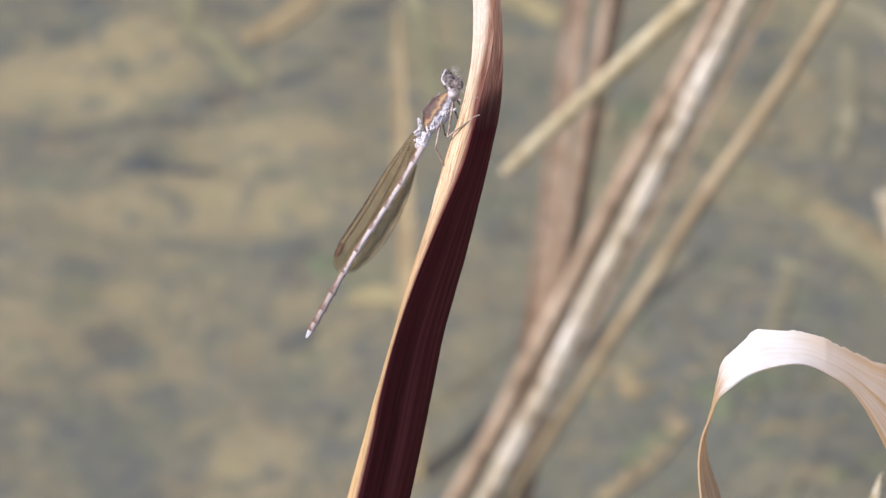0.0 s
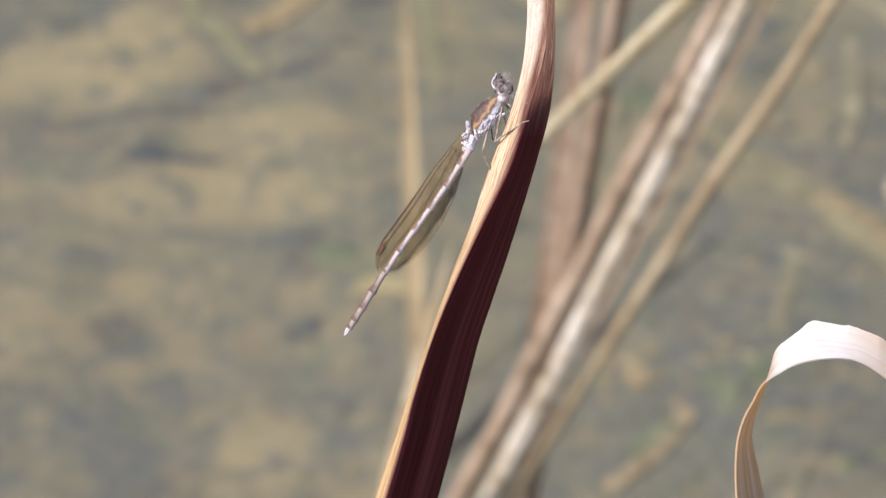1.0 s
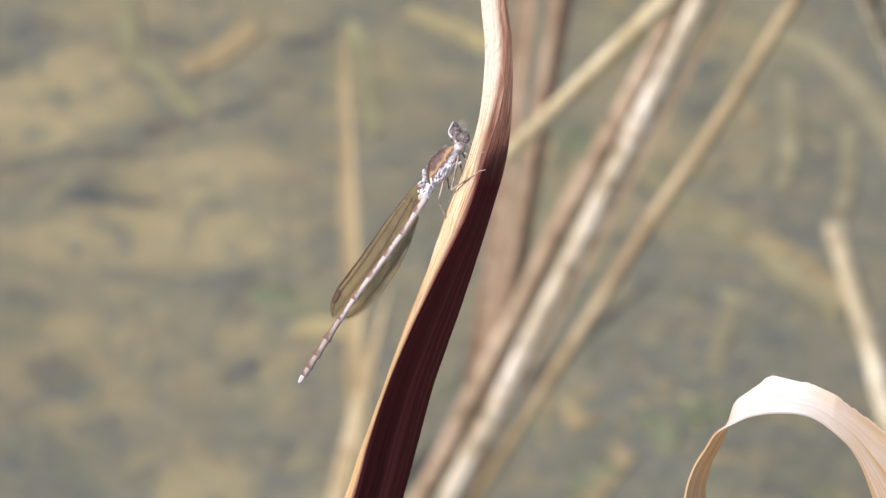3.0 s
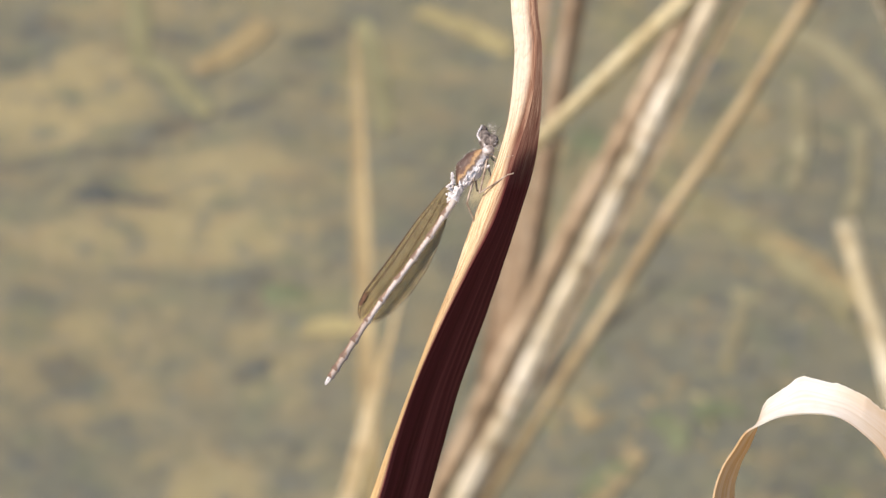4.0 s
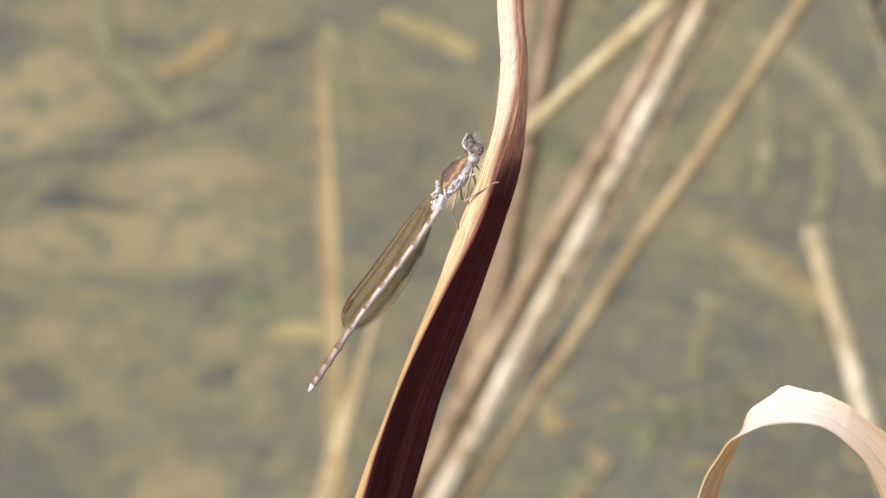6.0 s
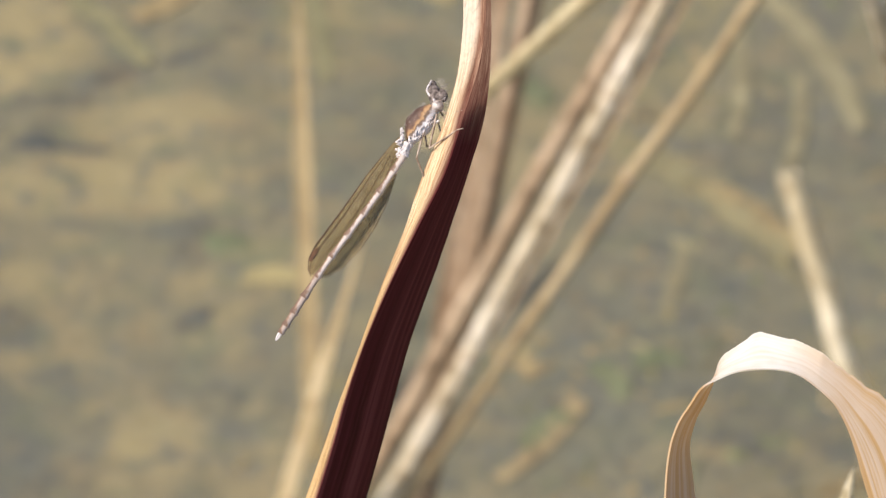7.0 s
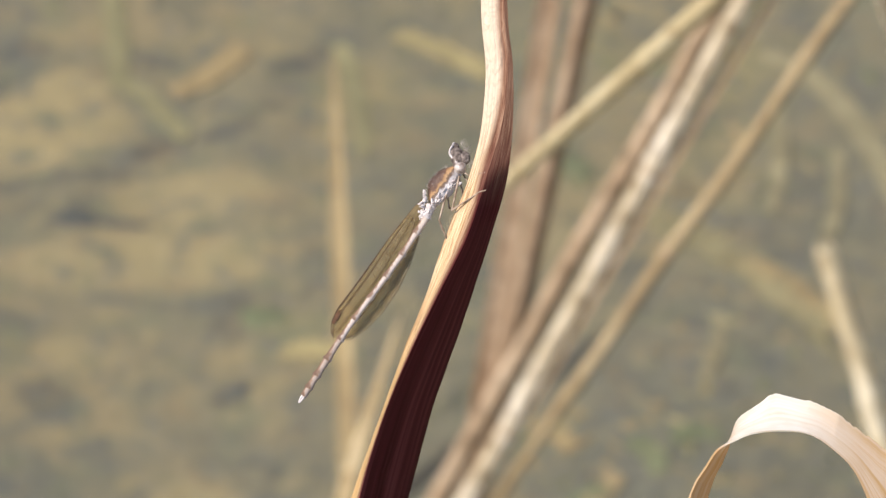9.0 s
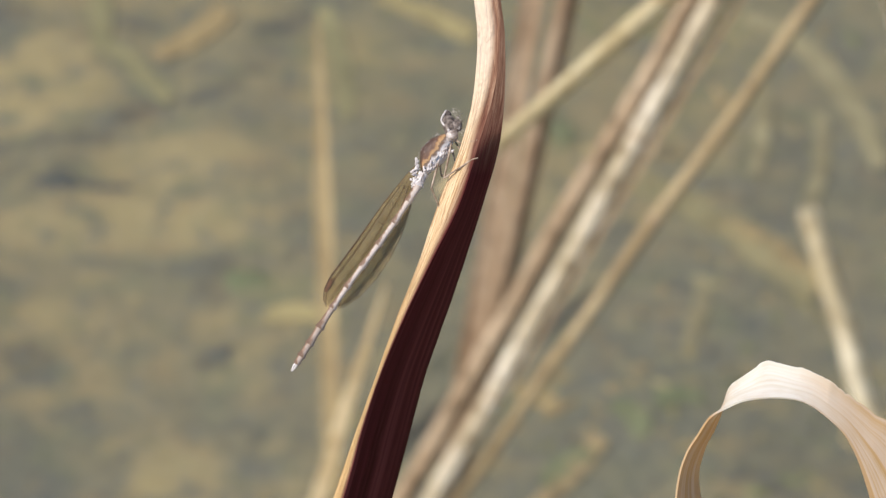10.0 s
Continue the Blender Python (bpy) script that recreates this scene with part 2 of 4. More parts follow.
def plain_material(name, a, b, scale, rough=0.6, relief=0.0, spec=0.4, detail=4):
    """A mottled surface between two colours."""
    n = Nodes(name, rough, spec)
    fac = n.noise(n.coords(), scale, detail)
    n.colour(n.ramp(fac, [(0.35, a), (0.65, b)]))
    if relief:
        n.bump(n.noise(n.coords(), scale * 3, 3), relief, 0.7)
    return n.mat


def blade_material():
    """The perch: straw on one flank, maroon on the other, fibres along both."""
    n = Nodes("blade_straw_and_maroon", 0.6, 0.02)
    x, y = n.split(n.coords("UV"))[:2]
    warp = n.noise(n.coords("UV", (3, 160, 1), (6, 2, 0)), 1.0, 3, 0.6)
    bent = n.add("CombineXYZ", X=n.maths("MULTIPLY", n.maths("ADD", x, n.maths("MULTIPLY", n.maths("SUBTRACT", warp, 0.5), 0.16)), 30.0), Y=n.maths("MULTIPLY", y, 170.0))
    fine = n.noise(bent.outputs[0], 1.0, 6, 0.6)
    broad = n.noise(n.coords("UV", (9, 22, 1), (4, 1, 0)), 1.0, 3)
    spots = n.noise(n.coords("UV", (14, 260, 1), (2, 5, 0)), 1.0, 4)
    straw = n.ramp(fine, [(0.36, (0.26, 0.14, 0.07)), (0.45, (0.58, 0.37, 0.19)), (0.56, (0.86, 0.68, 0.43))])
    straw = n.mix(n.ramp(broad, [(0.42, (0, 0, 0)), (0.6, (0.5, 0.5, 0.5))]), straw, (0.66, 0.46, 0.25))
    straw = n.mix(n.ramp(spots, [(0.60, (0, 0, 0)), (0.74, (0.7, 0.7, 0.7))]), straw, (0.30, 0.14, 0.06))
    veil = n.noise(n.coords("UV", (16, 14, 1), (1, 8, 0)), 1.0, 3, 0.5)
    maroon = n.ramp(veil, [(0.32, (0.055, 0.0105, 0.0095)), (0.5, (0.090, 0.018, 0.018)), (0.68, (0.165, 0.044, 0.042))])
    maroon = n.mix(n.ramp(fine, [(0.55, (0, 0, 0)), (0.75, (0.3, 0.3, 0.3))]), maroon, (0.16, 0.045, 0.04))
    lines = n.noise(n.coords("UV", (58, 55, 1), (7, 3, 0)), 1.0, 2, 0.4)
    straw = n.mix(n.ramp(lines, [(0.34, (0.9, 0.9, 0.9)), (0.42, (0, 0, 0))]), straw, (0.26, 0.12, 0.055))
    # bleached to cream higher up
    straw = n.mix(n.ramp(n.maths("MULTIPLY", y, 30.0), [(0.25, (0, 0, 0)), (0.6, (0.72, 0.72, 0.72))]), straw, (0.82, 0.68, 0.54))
    # shade at the bend, painted by widening the brown over more of the blade
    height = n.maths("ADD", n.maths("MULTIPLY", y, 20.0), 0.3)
    bend_shade = n.ramp(height, [(0.35, (0, 0, 0)), (0.43, (0.02, 0.02, 0.02)), (0.49, (0.62, 0.62, 0.62)), (0.55, (0.75, 0.75, 0.75)), (0.62, (0.3, 0.3, 0.3)), (0.72, (0, 0, 0))])
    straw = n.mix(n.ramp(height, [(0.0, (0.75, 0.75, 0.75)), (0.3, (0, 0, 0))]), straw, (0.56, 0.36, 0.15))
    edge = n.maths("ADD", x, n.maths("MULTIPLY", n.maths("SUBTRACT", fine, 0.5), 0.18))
    edge = n.maths("ADD", edge, n.maths("MULTIPLY", bend_shade, 0.13))
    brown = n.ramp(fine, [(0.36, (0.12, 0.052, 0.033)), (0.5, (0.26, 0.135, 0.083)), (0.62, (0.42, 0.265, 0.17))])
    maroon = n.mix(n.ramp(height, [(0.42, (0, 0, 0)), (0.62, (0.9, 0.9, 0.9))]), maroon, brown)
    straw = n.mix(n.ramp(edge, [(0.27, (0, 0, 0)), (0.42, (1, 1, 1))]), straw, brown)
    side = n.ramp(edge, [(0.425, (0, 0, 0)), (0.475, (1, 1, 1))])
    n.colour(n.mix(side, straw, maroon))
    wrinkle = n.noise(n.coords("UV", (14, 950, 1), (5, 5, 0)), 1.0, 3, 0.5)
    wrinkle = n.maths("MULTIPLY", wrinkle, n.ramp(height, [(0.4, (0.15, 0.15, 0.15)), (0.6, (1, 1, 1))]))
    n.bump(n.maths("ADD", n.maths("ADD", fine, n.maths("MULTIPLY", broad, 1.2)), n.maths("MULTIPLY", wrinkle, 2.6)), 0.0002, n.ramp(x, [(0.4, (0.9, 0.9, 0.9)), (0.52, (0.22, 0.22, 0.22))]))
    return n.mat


def bed_material():
    """Silt in tan and grey drifts and broad tones, each zone with a ragged soft rim."""
    n = Nodes("silt_bed", 0.85, 0.2)
    where = n.coords("Object")
    big = n.noise(n.coords("Object", (1, 0.75, 1), (0.31, 0.12, 0)), 16, 3, 0.5)
    mid = n.noise(n.coords("Object", (1, 1, 1), (1.7, 0.4, 0)), 35, 4, 0.55)
    fine = n.noise(where, 220, 4)
    tan, olive, grey, dark, green = (0.49, 0.39, 0.20), (0.33, 0.285, 0.13), (0.11, 0.13, 0.122), (0.025, 0.042, 0.060), (0.14, 0.17, 0.095)
    base = n.ramp(big, [(0.34, (0.168, 0.169, 0.128)), (0.50, (0.250, 0.219, 0.139)), (0.66, (0.350, 0.281, 0.157))])
    drift = n.add("TexNoise", Vector=where, Scale=30.0, Detail=3.0)
    sway = n.add("VectorMath")
    sway.operation = "MULTIPLY_ADD"
    n.set(sway, 0, drift.outputs["Color"])
    sway.inputs[1].default_value, sway.inputs[2].default_value = (0.021, 0.021, 0), (-0.0105, -0.0105, 0)
    bent = n.add("VectorMath")
    n.set(bent, 0, where)
    n.set(bent, 1, sway.outputs[0])
    colours = {"tan": tan, "olive": olive, "grey": grey, "dark": dark, "green": green}
    for x, z, rx, rz, turn, kind, share in BED_ZONES:
        c = bed_spot(x, z)
        m = n.tree.nodes.new("ShaderNodeMapping")
        m.vector_type = "TEXTURE"
        m.inputs["Location"].default_value = (c.x, c.y, c.z)
        m.inputs["Rotation"].default_value = (0, 0, radians(turn))
        m.inputs["Scale"].default_value = (rx * 0.00265, rz * 0.0039, 1)
        n.tree.links.new(bent.outputs[0], m.inputs["Vector"])
        g = n.tree.nodes.new("ShaderNodeTexGradient")
        g.gradient_type = "SPHERICAL"
        n.tree.links.new(m.outputs[0], g.inputs["Vector"])
        fac = n.ramp(g.outputs["Fac"], [(0.0, (0, 0, 0)), (0.42, (min(1, share * (1.7 if kind == "dark" else 1.4)),) * 3)])
        base = n.mix(fac, base, colours[kind])
    base = n.mix(n.ramp(mid, [(0.53, (0, 0, 0)), (0.64, (0.65, 0.65, 0.65))]), base, (0.10, 0.12, 0.105))
    base = n.mix(n.ramp(mid, [(0.32, (0.45, 0.45, 0.45)), (0.45, (0, 0, 0))]), base, (0.42, 0.33, 0.165))
    blots = n.noise(n.coords("Object", (1, 1.3, 1), (0.2, 2.4, 0)), 85, 4, 0.6)
    base = n.mix(n.ramp(blots, [(0.552, (0, 0, 0)), (0.635, (0.75, 0.75, 0.75))]), base, (0.07, 0.103, 0.132))
    base = n.mix(n.ramp(blots, [(0.34, (0.45, 0.45, 0.45)), (0.44, (0, 0, 0))]), base, (0.46, 0.37, 0.17))
    tint = n.noise(n.coords("Object", (1, 1.2, 1), (3.1, 0.7, 0)), 60, 4, 0.6)
    base = n.mix(n.ramp(tint, [(0.55, (0, 0, 0)), (0.66, (0.55, 0.55, 0.55))]), base, (0.15, 0.185, 0.112))
    base = n.mix(n.ramp(tint, [(0.33, (0.5, 0.5, 0.5)), (0.44, (0, 0, 0))]), base, (0.33, 0.235, 0.125))
    base = n.mix(0.3, base, n.ramp(fine, [(0.3, (0.10, 0.095, 0.07)), (0.7, (0.44, 0.38, 0.26))]))
    n.colour(base)
    n.bump(n.maths("ADD", mid, n.maths("MULTIPLY", fine, 0.3)), 0.004, 0.5)
    return n.mat


def water_material():
    """Shallow water clouded by silt: lets most of the bed through, mirrors the sky by its gloss."""
    n = Nodes("pond_water")
    clear = n.add("BsdfTransparent", Color=(0.93, 0.95, 0.90, 1))
    gloss = n.add("BsdfGlossy", Roughness=0.03)
    ripple = n.add("Bump", Height=n.noise(n.coords(), 14, 2), Distance=0.004, Strength=0.35)
    n.tree.links.new(ripple.outputs[0], gloss.inputs["Normal"])
    facing = n.add("Fresnel", IOR=1.33)
    cloud = n.add("BsdfDiffuse", Color=n.ramp(n.noise(n.coords(), 9, 2), [(0.3, (0.36, 0.32, 0.245)), (0.7, (0.42, 0.36, 0.26))]))
    turbid = n.add("MixShader", Fac=0.13)
    n.tree.links.new(clear.outputs[0], turbid.inputs[1])
    n.tree.links.new(cloud.outputs[0], turbid.inputs[2])
    m = n.add("MixShader", Fac=facing.outputs[0])
    n.tree.links.new(turbid.outputs[0], m.inputs[1])
    n.tree.links.new(gloss.outputs[0], m.inputs[2])
    n.tree.links.new(m.outputs[0], n.tree.nodes["Material Output"].inputs[0])
    return n.mat


def membrane_material():
    """Wing skin: mostly clear, brownish, with a little gloss."""
    n = Nodes("wing_membrane", 0.3, 0.5)
    n.colour(n.ramp(n.noise(n.coords(), 900, 3), [(0.3, (0.24, 0.175, 0.078)), (0.7, (0.40, 0.315, 0.155))]))
    clear = n.add("BsdfTransparent", Color=(0.985, 0.97, 0.93, 1))
    skin = n.ramp(n.maths("MULTIPLY", n.split(n.coords())[2], -50.0), [(0.05, (0.62,) * 3), (0.3, (0.46,) * 3), (0.55, (0.24,) * 3), (0.8, (0.17,) * 3)])
    m = n.add("MixShader", Fac=skin)
    n.tree.links.new(clear.outputs[0], m.inputs[1])
    n.tree.links.new(n.bsdf.outputs[0], m.inputs[2])
    n.tree.links.new(m.outputs[0], n.tree.nodes["Material Output"].inputs[0])
    return n.mat


def thorax_material():
    """Brown back, orange stripe, pale powdery flank, along the body's cross axis (object x)."""
    n = Nodes("thorax_banded", 0.55, 0.35)
    xyz = n.split(n.coords("Object"))
    wob = n.maths("MULTIPLY", n.maths("SUBTRACT", n.noise(n.coords(), 1400, 4), 0.5), 0.0014)
    lean = n.maths("MULTIPLY", xyz[2], -0.07)
    x = n.maths("ADD", n.maths("ADD", xyz[0], wob), lean)
    fac = n.maths("ADD", n.maths("MULTIPLY", x, 300.0), 0.12)
    bands = n.ramp(fac, [(0.10, (0.09, 0.05, 0.035)), (0.235, (0.17, 0.095, 0.06)), (0.265, (0.36, 0.20, 0.09)), (0.35, (0.50, 0.31, 0.15)),
                         (0.40, (0.16, 0.10, 0.065)), (0.46, (0.24, 0.18, 0.14)), (0.52, (0.70, 0.66, 0.64)), (0.8, (0.84, 0.81, 0.79))])
    speck = n.noise(n.coords(), 2600, 3)
    bands = n.mix(n.ramp(speck, [(0.58, (0, 0, 0)), (0.7, (0.5, 0.5, 0.5))]), bands, (0.30, 0.24, 0.21))
    n.colour(bands)
    n.bump(speck, 0.00012, 0.8)
    return n.mat


def abdomen_material(name, pale, edge):
    """Pale segments with a scalloped brown back (UV: x round, y along the segment); edge: where the brown begins."""
    n = Nodes(name, 0.65, 0.2)
    uv = n.split(n.coords("UV"))
    wave = n.maths("MULTIPLY", n.maths("POWER", uv[1], 1.6), 0.17)
    speck = n.maths("MULTIPLY", n.maths("SUBTRACT", n.noise(n.coords(), 2400, 4), 0.5), 0.34)
    fac = n.maths("ADD", n.maths("ADD", uv[0], wave), speck)
    n.colour(n.ramp(fac, [(edge - 0.1, pale), (edge, tuple(c * 0.86 for c in pale)), (edge + 0.06, (0.31, 0.205, 0.14)), (edge + 0.14, (0.17, 0.105, 0.072))]))
    n.bump(n.noise(n.coords(), 2600, 3), 0.00005, 0.6)
    return n.mat


def litter_material():
    """Bits of leaf and weed, each of its own colour."""
    n = Nodes("bed_litter_mixed", 0.8, 0.2)
    pick = n.tree.nodes.new("ShaderNodeNewGeometry").outputs["Random Per Island"]
    base = n.ramp(pick, [(0.0, (0.11, 0.122, 0.13)), (0.28, (0.14, 0.145, 0.13)), (0.42, (0.17, 0.20, 0.09)), (0.58, (0.24, 0.26, 0.12)), (0.72, (0.40, 0.30, 0.14)), (0.88, (0.46, 0.33, 0.18)), (1.0, (0.52, 0.45, 0.24))])
    n.colour(n.mix(n.ramp(n.noise(n.coords(), 400, 3), [(0.4, (0, 0, 0)), (0.7, (0.4, 0.4, 0.4))]), base, (0.2, 0.19, 0.14)))
    return n.mat


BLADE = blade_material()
# the leg's orange also paints light passing through, the fold's brown its shade
CURL = fibre_material("leaf_bleached", (0.80, 0.74, 0.60), (0.93, 0.91, 0.85), (0.97, 0.96, 0.93), (0.61, 0.38, 0.13), 0.5, 0.34, 2400, 0.3, (0.98, 0.84, 0.52), 0.12,
                      ((0.030, 0.85), (0.040, 0.88), (0.046, 0.92), (0.050, 1.0), (0.057, 1.0), (0.0605, 0.3), (0.064, 0.0), (0.080, 0.0), (0.090, 0.45), (0.102, 0.85), (0.125, 1.0)))
YELLOW = fibre_material("reed_yellow_straw", (0.46, 0.34, 0.17), (0.68, 0.54, 0.31), (0.82, 0.70, 0.46), (0.34, 0.23, 0.12), 0.6, 0.1, 240)
STRAW = fibre_material("reed_straw", (0.39, 0.30, 0.15), (0.57, 0.47, 0.265), (0.69, 0.61, 0.395), (0.33, 0.24, 0.12), 0.6, 0, 240, 0.4, None, 0.8)
PALE = fibre_material("reed_pale", (0.38, 0.295, 0.17), (0.66, 0.56, 0.385), (0.88, 0.81, 0.67), (0.26, 0.19, 0.11), 0.6, 0, 240, 0.3, None, 0.9)
PINKISH = fibre_material("reed_tan", (0.28, 0.19, 0.11), (0.45, 0.328, 0.205), (0.60, 0.475, 0.33), (0.17, 0.12, 0.07), 0.65, 0, 240, 0.3, None, 0.85)
TAN = fibre_material("reed_dull_tan", (0.30, 0.215, 0.11), (0.44, 0.335, 0.18), (0.55, 0.44, 0.265), (0.22, 0.155, 0.09), 0.65, 0, 240)
BROWN = fibre_material("reed_brown", (0.25, 0.16, 0.09), (0.39, 0.275, 0.172), (0.50, 0.38, 0.258), (0.19, 0.125, 0.075), 0.65, 0, 240)
ASH = fibre_material("reed_ash_straw", (0.42, 0.34, 0.19), (0.61, 0.52, 0.33), (0.76, 0.68, 0.49), (0.32, 0.25, 0.14), 0.6, 0, 240, 0.3, None, 0.8)
DRAB = fibre_material("reed_drab", (0.26, 0.23, 0.13), (0.37, 0.33, 0.20), (0.46, 0.42, 0.28), (0.18, 0.14, 0.09), 0.7, 0, 240)
SALLOW = fibre_material("reed_sallow", (0.30, 0.22, 0.11), (0.44, 0.34, 0.17), (0.54, 0.43, 0.24), (0.24, 0.17, 0.09), 0.65, 0, 240)
OLIVE = fibre_material("reed_olive", (0.24, 0.215, 0.115), (0.34, 0.30, 0.165), (0.42, 0.37, 0.215), (0.22, 0.17, 0.09), 0.65, 0, 240)
BED = bed_material()
LITTER = litter_material()
WATER = water_material()
MEMBRANE = membrane_material()
VEIN = plain_material("wing_vein", (0.06, 0.035, 0.02), (0.15, 0.09, 0.05), 1200, 0.4)
STIGMA = plain_material("wing_stigma", (0.10, 0.05, 0.025), (0.20, 0.10, 0.05), 2000, 0.5)
THORAX = thorax_material()
ABDOMEN = abdomen_material("abdomen_scalloped", (0.67, 0.57, 0.49), 0.39)
TAIL = abdomen_material("tail_mottled", (0.50, 0.40, 0.33), 0.36)
HAIR = plain_material("hair_grey", (0.34, 0.29, 0.26), (0.60, 0.54, 0.50), 2000, 0.6)
HEAD = plain_material("head_hairy", (0.06, 0.042, 0.033), (0.32, 0.26, 0.22), 2600, 0.6, 0.0002)
EYE_MAT = plain_material("eye_pale", (0.22, 0.17, 0.14), (0.66, 0.58, 0.52), 1700, 0.3, 0, 0.6)
LEG = plain_material("leg_pale", (0.20, 0.13, 0.08), (0.52, 0.41, 0.31), 1500, 0.5)
POWDER = plain_material("powdery_white", (0.50, 0.44, 0.41), (0.87, 0.82, 0.79), 2200, 0.6, 0.00015)
SUNKEN_YELLOW = plain_material("sunken_leaf_yellow", (0.38, 0.31, 0.15), (0.50, 0.41, 0.20), 120, 0.7)
SUNKEN_ORANGE = plain_material("sunken_leaf_orange", (0.36, 0.265, 0.13), (0.47, 0.345, 0.175), 120, 0.7)
SUNKEN_DARK = plain_material("sunken_leaf_dark", (0.042, 0.055, 0.068), (0.085, 0.095, 0.10), 90, 0.7)
SUNKEN_OLIVE = plain_material("sunken_olive", (0.28, 0.26, 0.135), (0.36, 0.33, 0.18), 90, 0.7)
SUNKEN_GREEN = plain_material("water_weed_green", (0.13, 0.165, 0.085), (0.20, 0.225, 0.125), 90, 0.7)
SUNKEN_STRAW = plain_material("sunken_straw", (0.31, 0.275, 0.165), (0.42, 0.37, 0.235), 90, 0.7)


# ---- building helpers ----
def thing(name, m, label, category, group="", kind=""):
    ob = new(name)
    ob.matrix_world = m
    return tagged(ob, label, category, group, kind)


def as_mesh(name, bm, material, smooth=True):
    bmesh.ops.recalc_face_normals(bm, faces=bm.faces)
    data = bpy.data.meshes.new(name)
    bm.to_mesh(data)
    bm.free()
    data.materials.append(material)
    if smooth:
        data.polygons.foreach_set("use_smooth", [True] * len(data.polygons))
        data.set_sharp_from_angle(angle=radians(55))
    return data


def part(name, bm, material, parent=None, label="", smooth=True):
    ob = new(name, as_mesh(name, bm, material, smooth))
    ob.parent = parent
    return tagged(ob, label)


def glide(rows, count):
    """Smooth curve through control rows: numpy array of count points."""
    p = np.array(rows, float)
    p = np.vstack([2 * p[0] - p[1], p, 2 * p[-1] - p[-2]])
    out = []
    for s in np.linspace(0, len(rows) - 1 - 1e-9, count):
        i, u = int(s), s - int(s)
        a, b, c, d = p[i:i + 4]
        out.append(0.5 * (2 * b + (c - a) * u + (2 * a - 5 * b + 4 * c - d) * u * u + (3 * b - a - 3 * c + d) * u ** 3))
    return np.array(out)


def grid(bm, points, closed=False, caps=False, uv=None):
    """A sheet from rows of points; uv(i, j) gives the map."""
    layer = bm.loops.layers.uv.verify()
    verts = [[bm.verts.new(p) for p in row] for row in points]
    n = len(points[0])
    for i in range(len(points) - 1):
        for j in range(n if closed else n - 1):
            k = (j + 1) % n
            face = bm.faces.new((verts[i][j], verts[i][k], verts[i + 1][k], verts[i + 1][j]))
            for loop, (a, b) in zip(face.loops, ((i, j), (i, j + 1), (i + 1, j + 1), (i + 1, j))):
                loop[layer].uv = uv(a, b) if uv else (b / n, a / len(points))
    if caps:
        bm.faces.new(verts[0])
        bm.faces.new(list(reversed(verts[-1])))
    return verts


def tube(bm, spine, radii, sides=8, caps=True, flat=1.0, around=None, uv_length=None):
    """A round or flattened rod along a spine of points (metres)."""
    spine = [Vector(p) for p in spine]
    rows, run = [], [0.0]
    side = Vector(around) if around else Vector((0, 1, 0))
    for i, p in enumerate(spine):
        d = (spine[min(i + 1, len(spine) - 1)] - spine[max(i - 1, 0)]).normalized()
        a = (side - d * side.dot(d)).normalized()
        b = d.cross(a)
        rows.append([p + (a * math.cos(t) * flat + b * math.sin(t)) * radii[i] for t in (2 * math.pi * k / sides for k in range(sides))])
        if i:
            run.append(run[-1] + (p - spine[i - 1]).length)
    top = uv_length or 1
    grid(bm, rows, True, caps, lambda i, j: (j / sides * (0.02 if not uv_length else 1), run[i] if not uv_length else run[i] / run[-1] * top))


def ball(bm, centre, radii, turn=Matrix(), u=14, v=9):
    made = bmesh.ops.create_uvsphere(bm, u_segments=u, v_segments=v, radius=1)
    m = Matrix.Translation(centre) @ turn.to_4x4() @ Matrix.Diagonal((*radii, 1))
    bmesh.ops.transform(bm, matrix=m, verts=made["verts"])
    return made["verts"]



# ---- bed and water ----
WATER_Z = -0.036


def bed_height(x, y):
    """How far the silt rises over the bed's level; even towards the rim of the modelled stretch."""
    rim = min(1, max(0, min(x + 0.5, 0.5 - x, y - 0.7, 1.8 - y) / 0.05))
    return rim * (0.005 * noise.noise((x * 15, y * 11, 1.3)) + 0.002 * noise.noise((x * 40, y * 33, 4.1)) + 0.0015 * noise.noise((x * 170, y * 170, 2.2)))


def build_bed():
    bm = bmesh.new()
    rows = []
    for i in range(161):
        y = 0.7 + 1.1 * i / 160
        row = []
        for j in range(121):
            x = -0.5 + 1.0 * j / 120
            row.append((x, y, BED_Z + bed_height(x, y)))
        rows.append(row)
    grid(bm, rows)
    outer = [bm.verts.new(p) for p in ((-40, -40, BED_Z), (40, -40, BED_Z), (40, 60, BED_Z), (-40, 60, BED_Z))]
    bm.verts.ensure_lookup_table()
    w = 121
    c = [bm.verts[0], bm.verts[120], bm.verts[160 * w + 120], bm.verts[160 * w]]
    lines = [[bm.verts[j] for j in range(w)], [bm.verts[i * w + 120] for i in range(161)],
             [bm.verts[160 * w + j] for j in range(120, -1, -1)], [bm.verts[i * w] for i in range(160, -1, -1)]]
    for k, line in enumerate(lines):
        bm.faces.new([outer[k]] + line + [outer[(k + 1) % 4]])
    bed = part("ground", bm, BED)
    tagged(bed, "tan and grey silty pond bed under shallow water", "pond bed", kind="structure")
    bm = bmesh.new()
    bm.faces.new([bm.verts.new(p) for p in ((-40, -40, WATER_Z), (40, -40, WATER_Z), (40, 60, WATER_Z), (-40, 60, WATER_Z))])
    water = part("water", bm, WATER)
    tagged(water, "clear shallow pond water with faint ripples", "water", kind="structure")


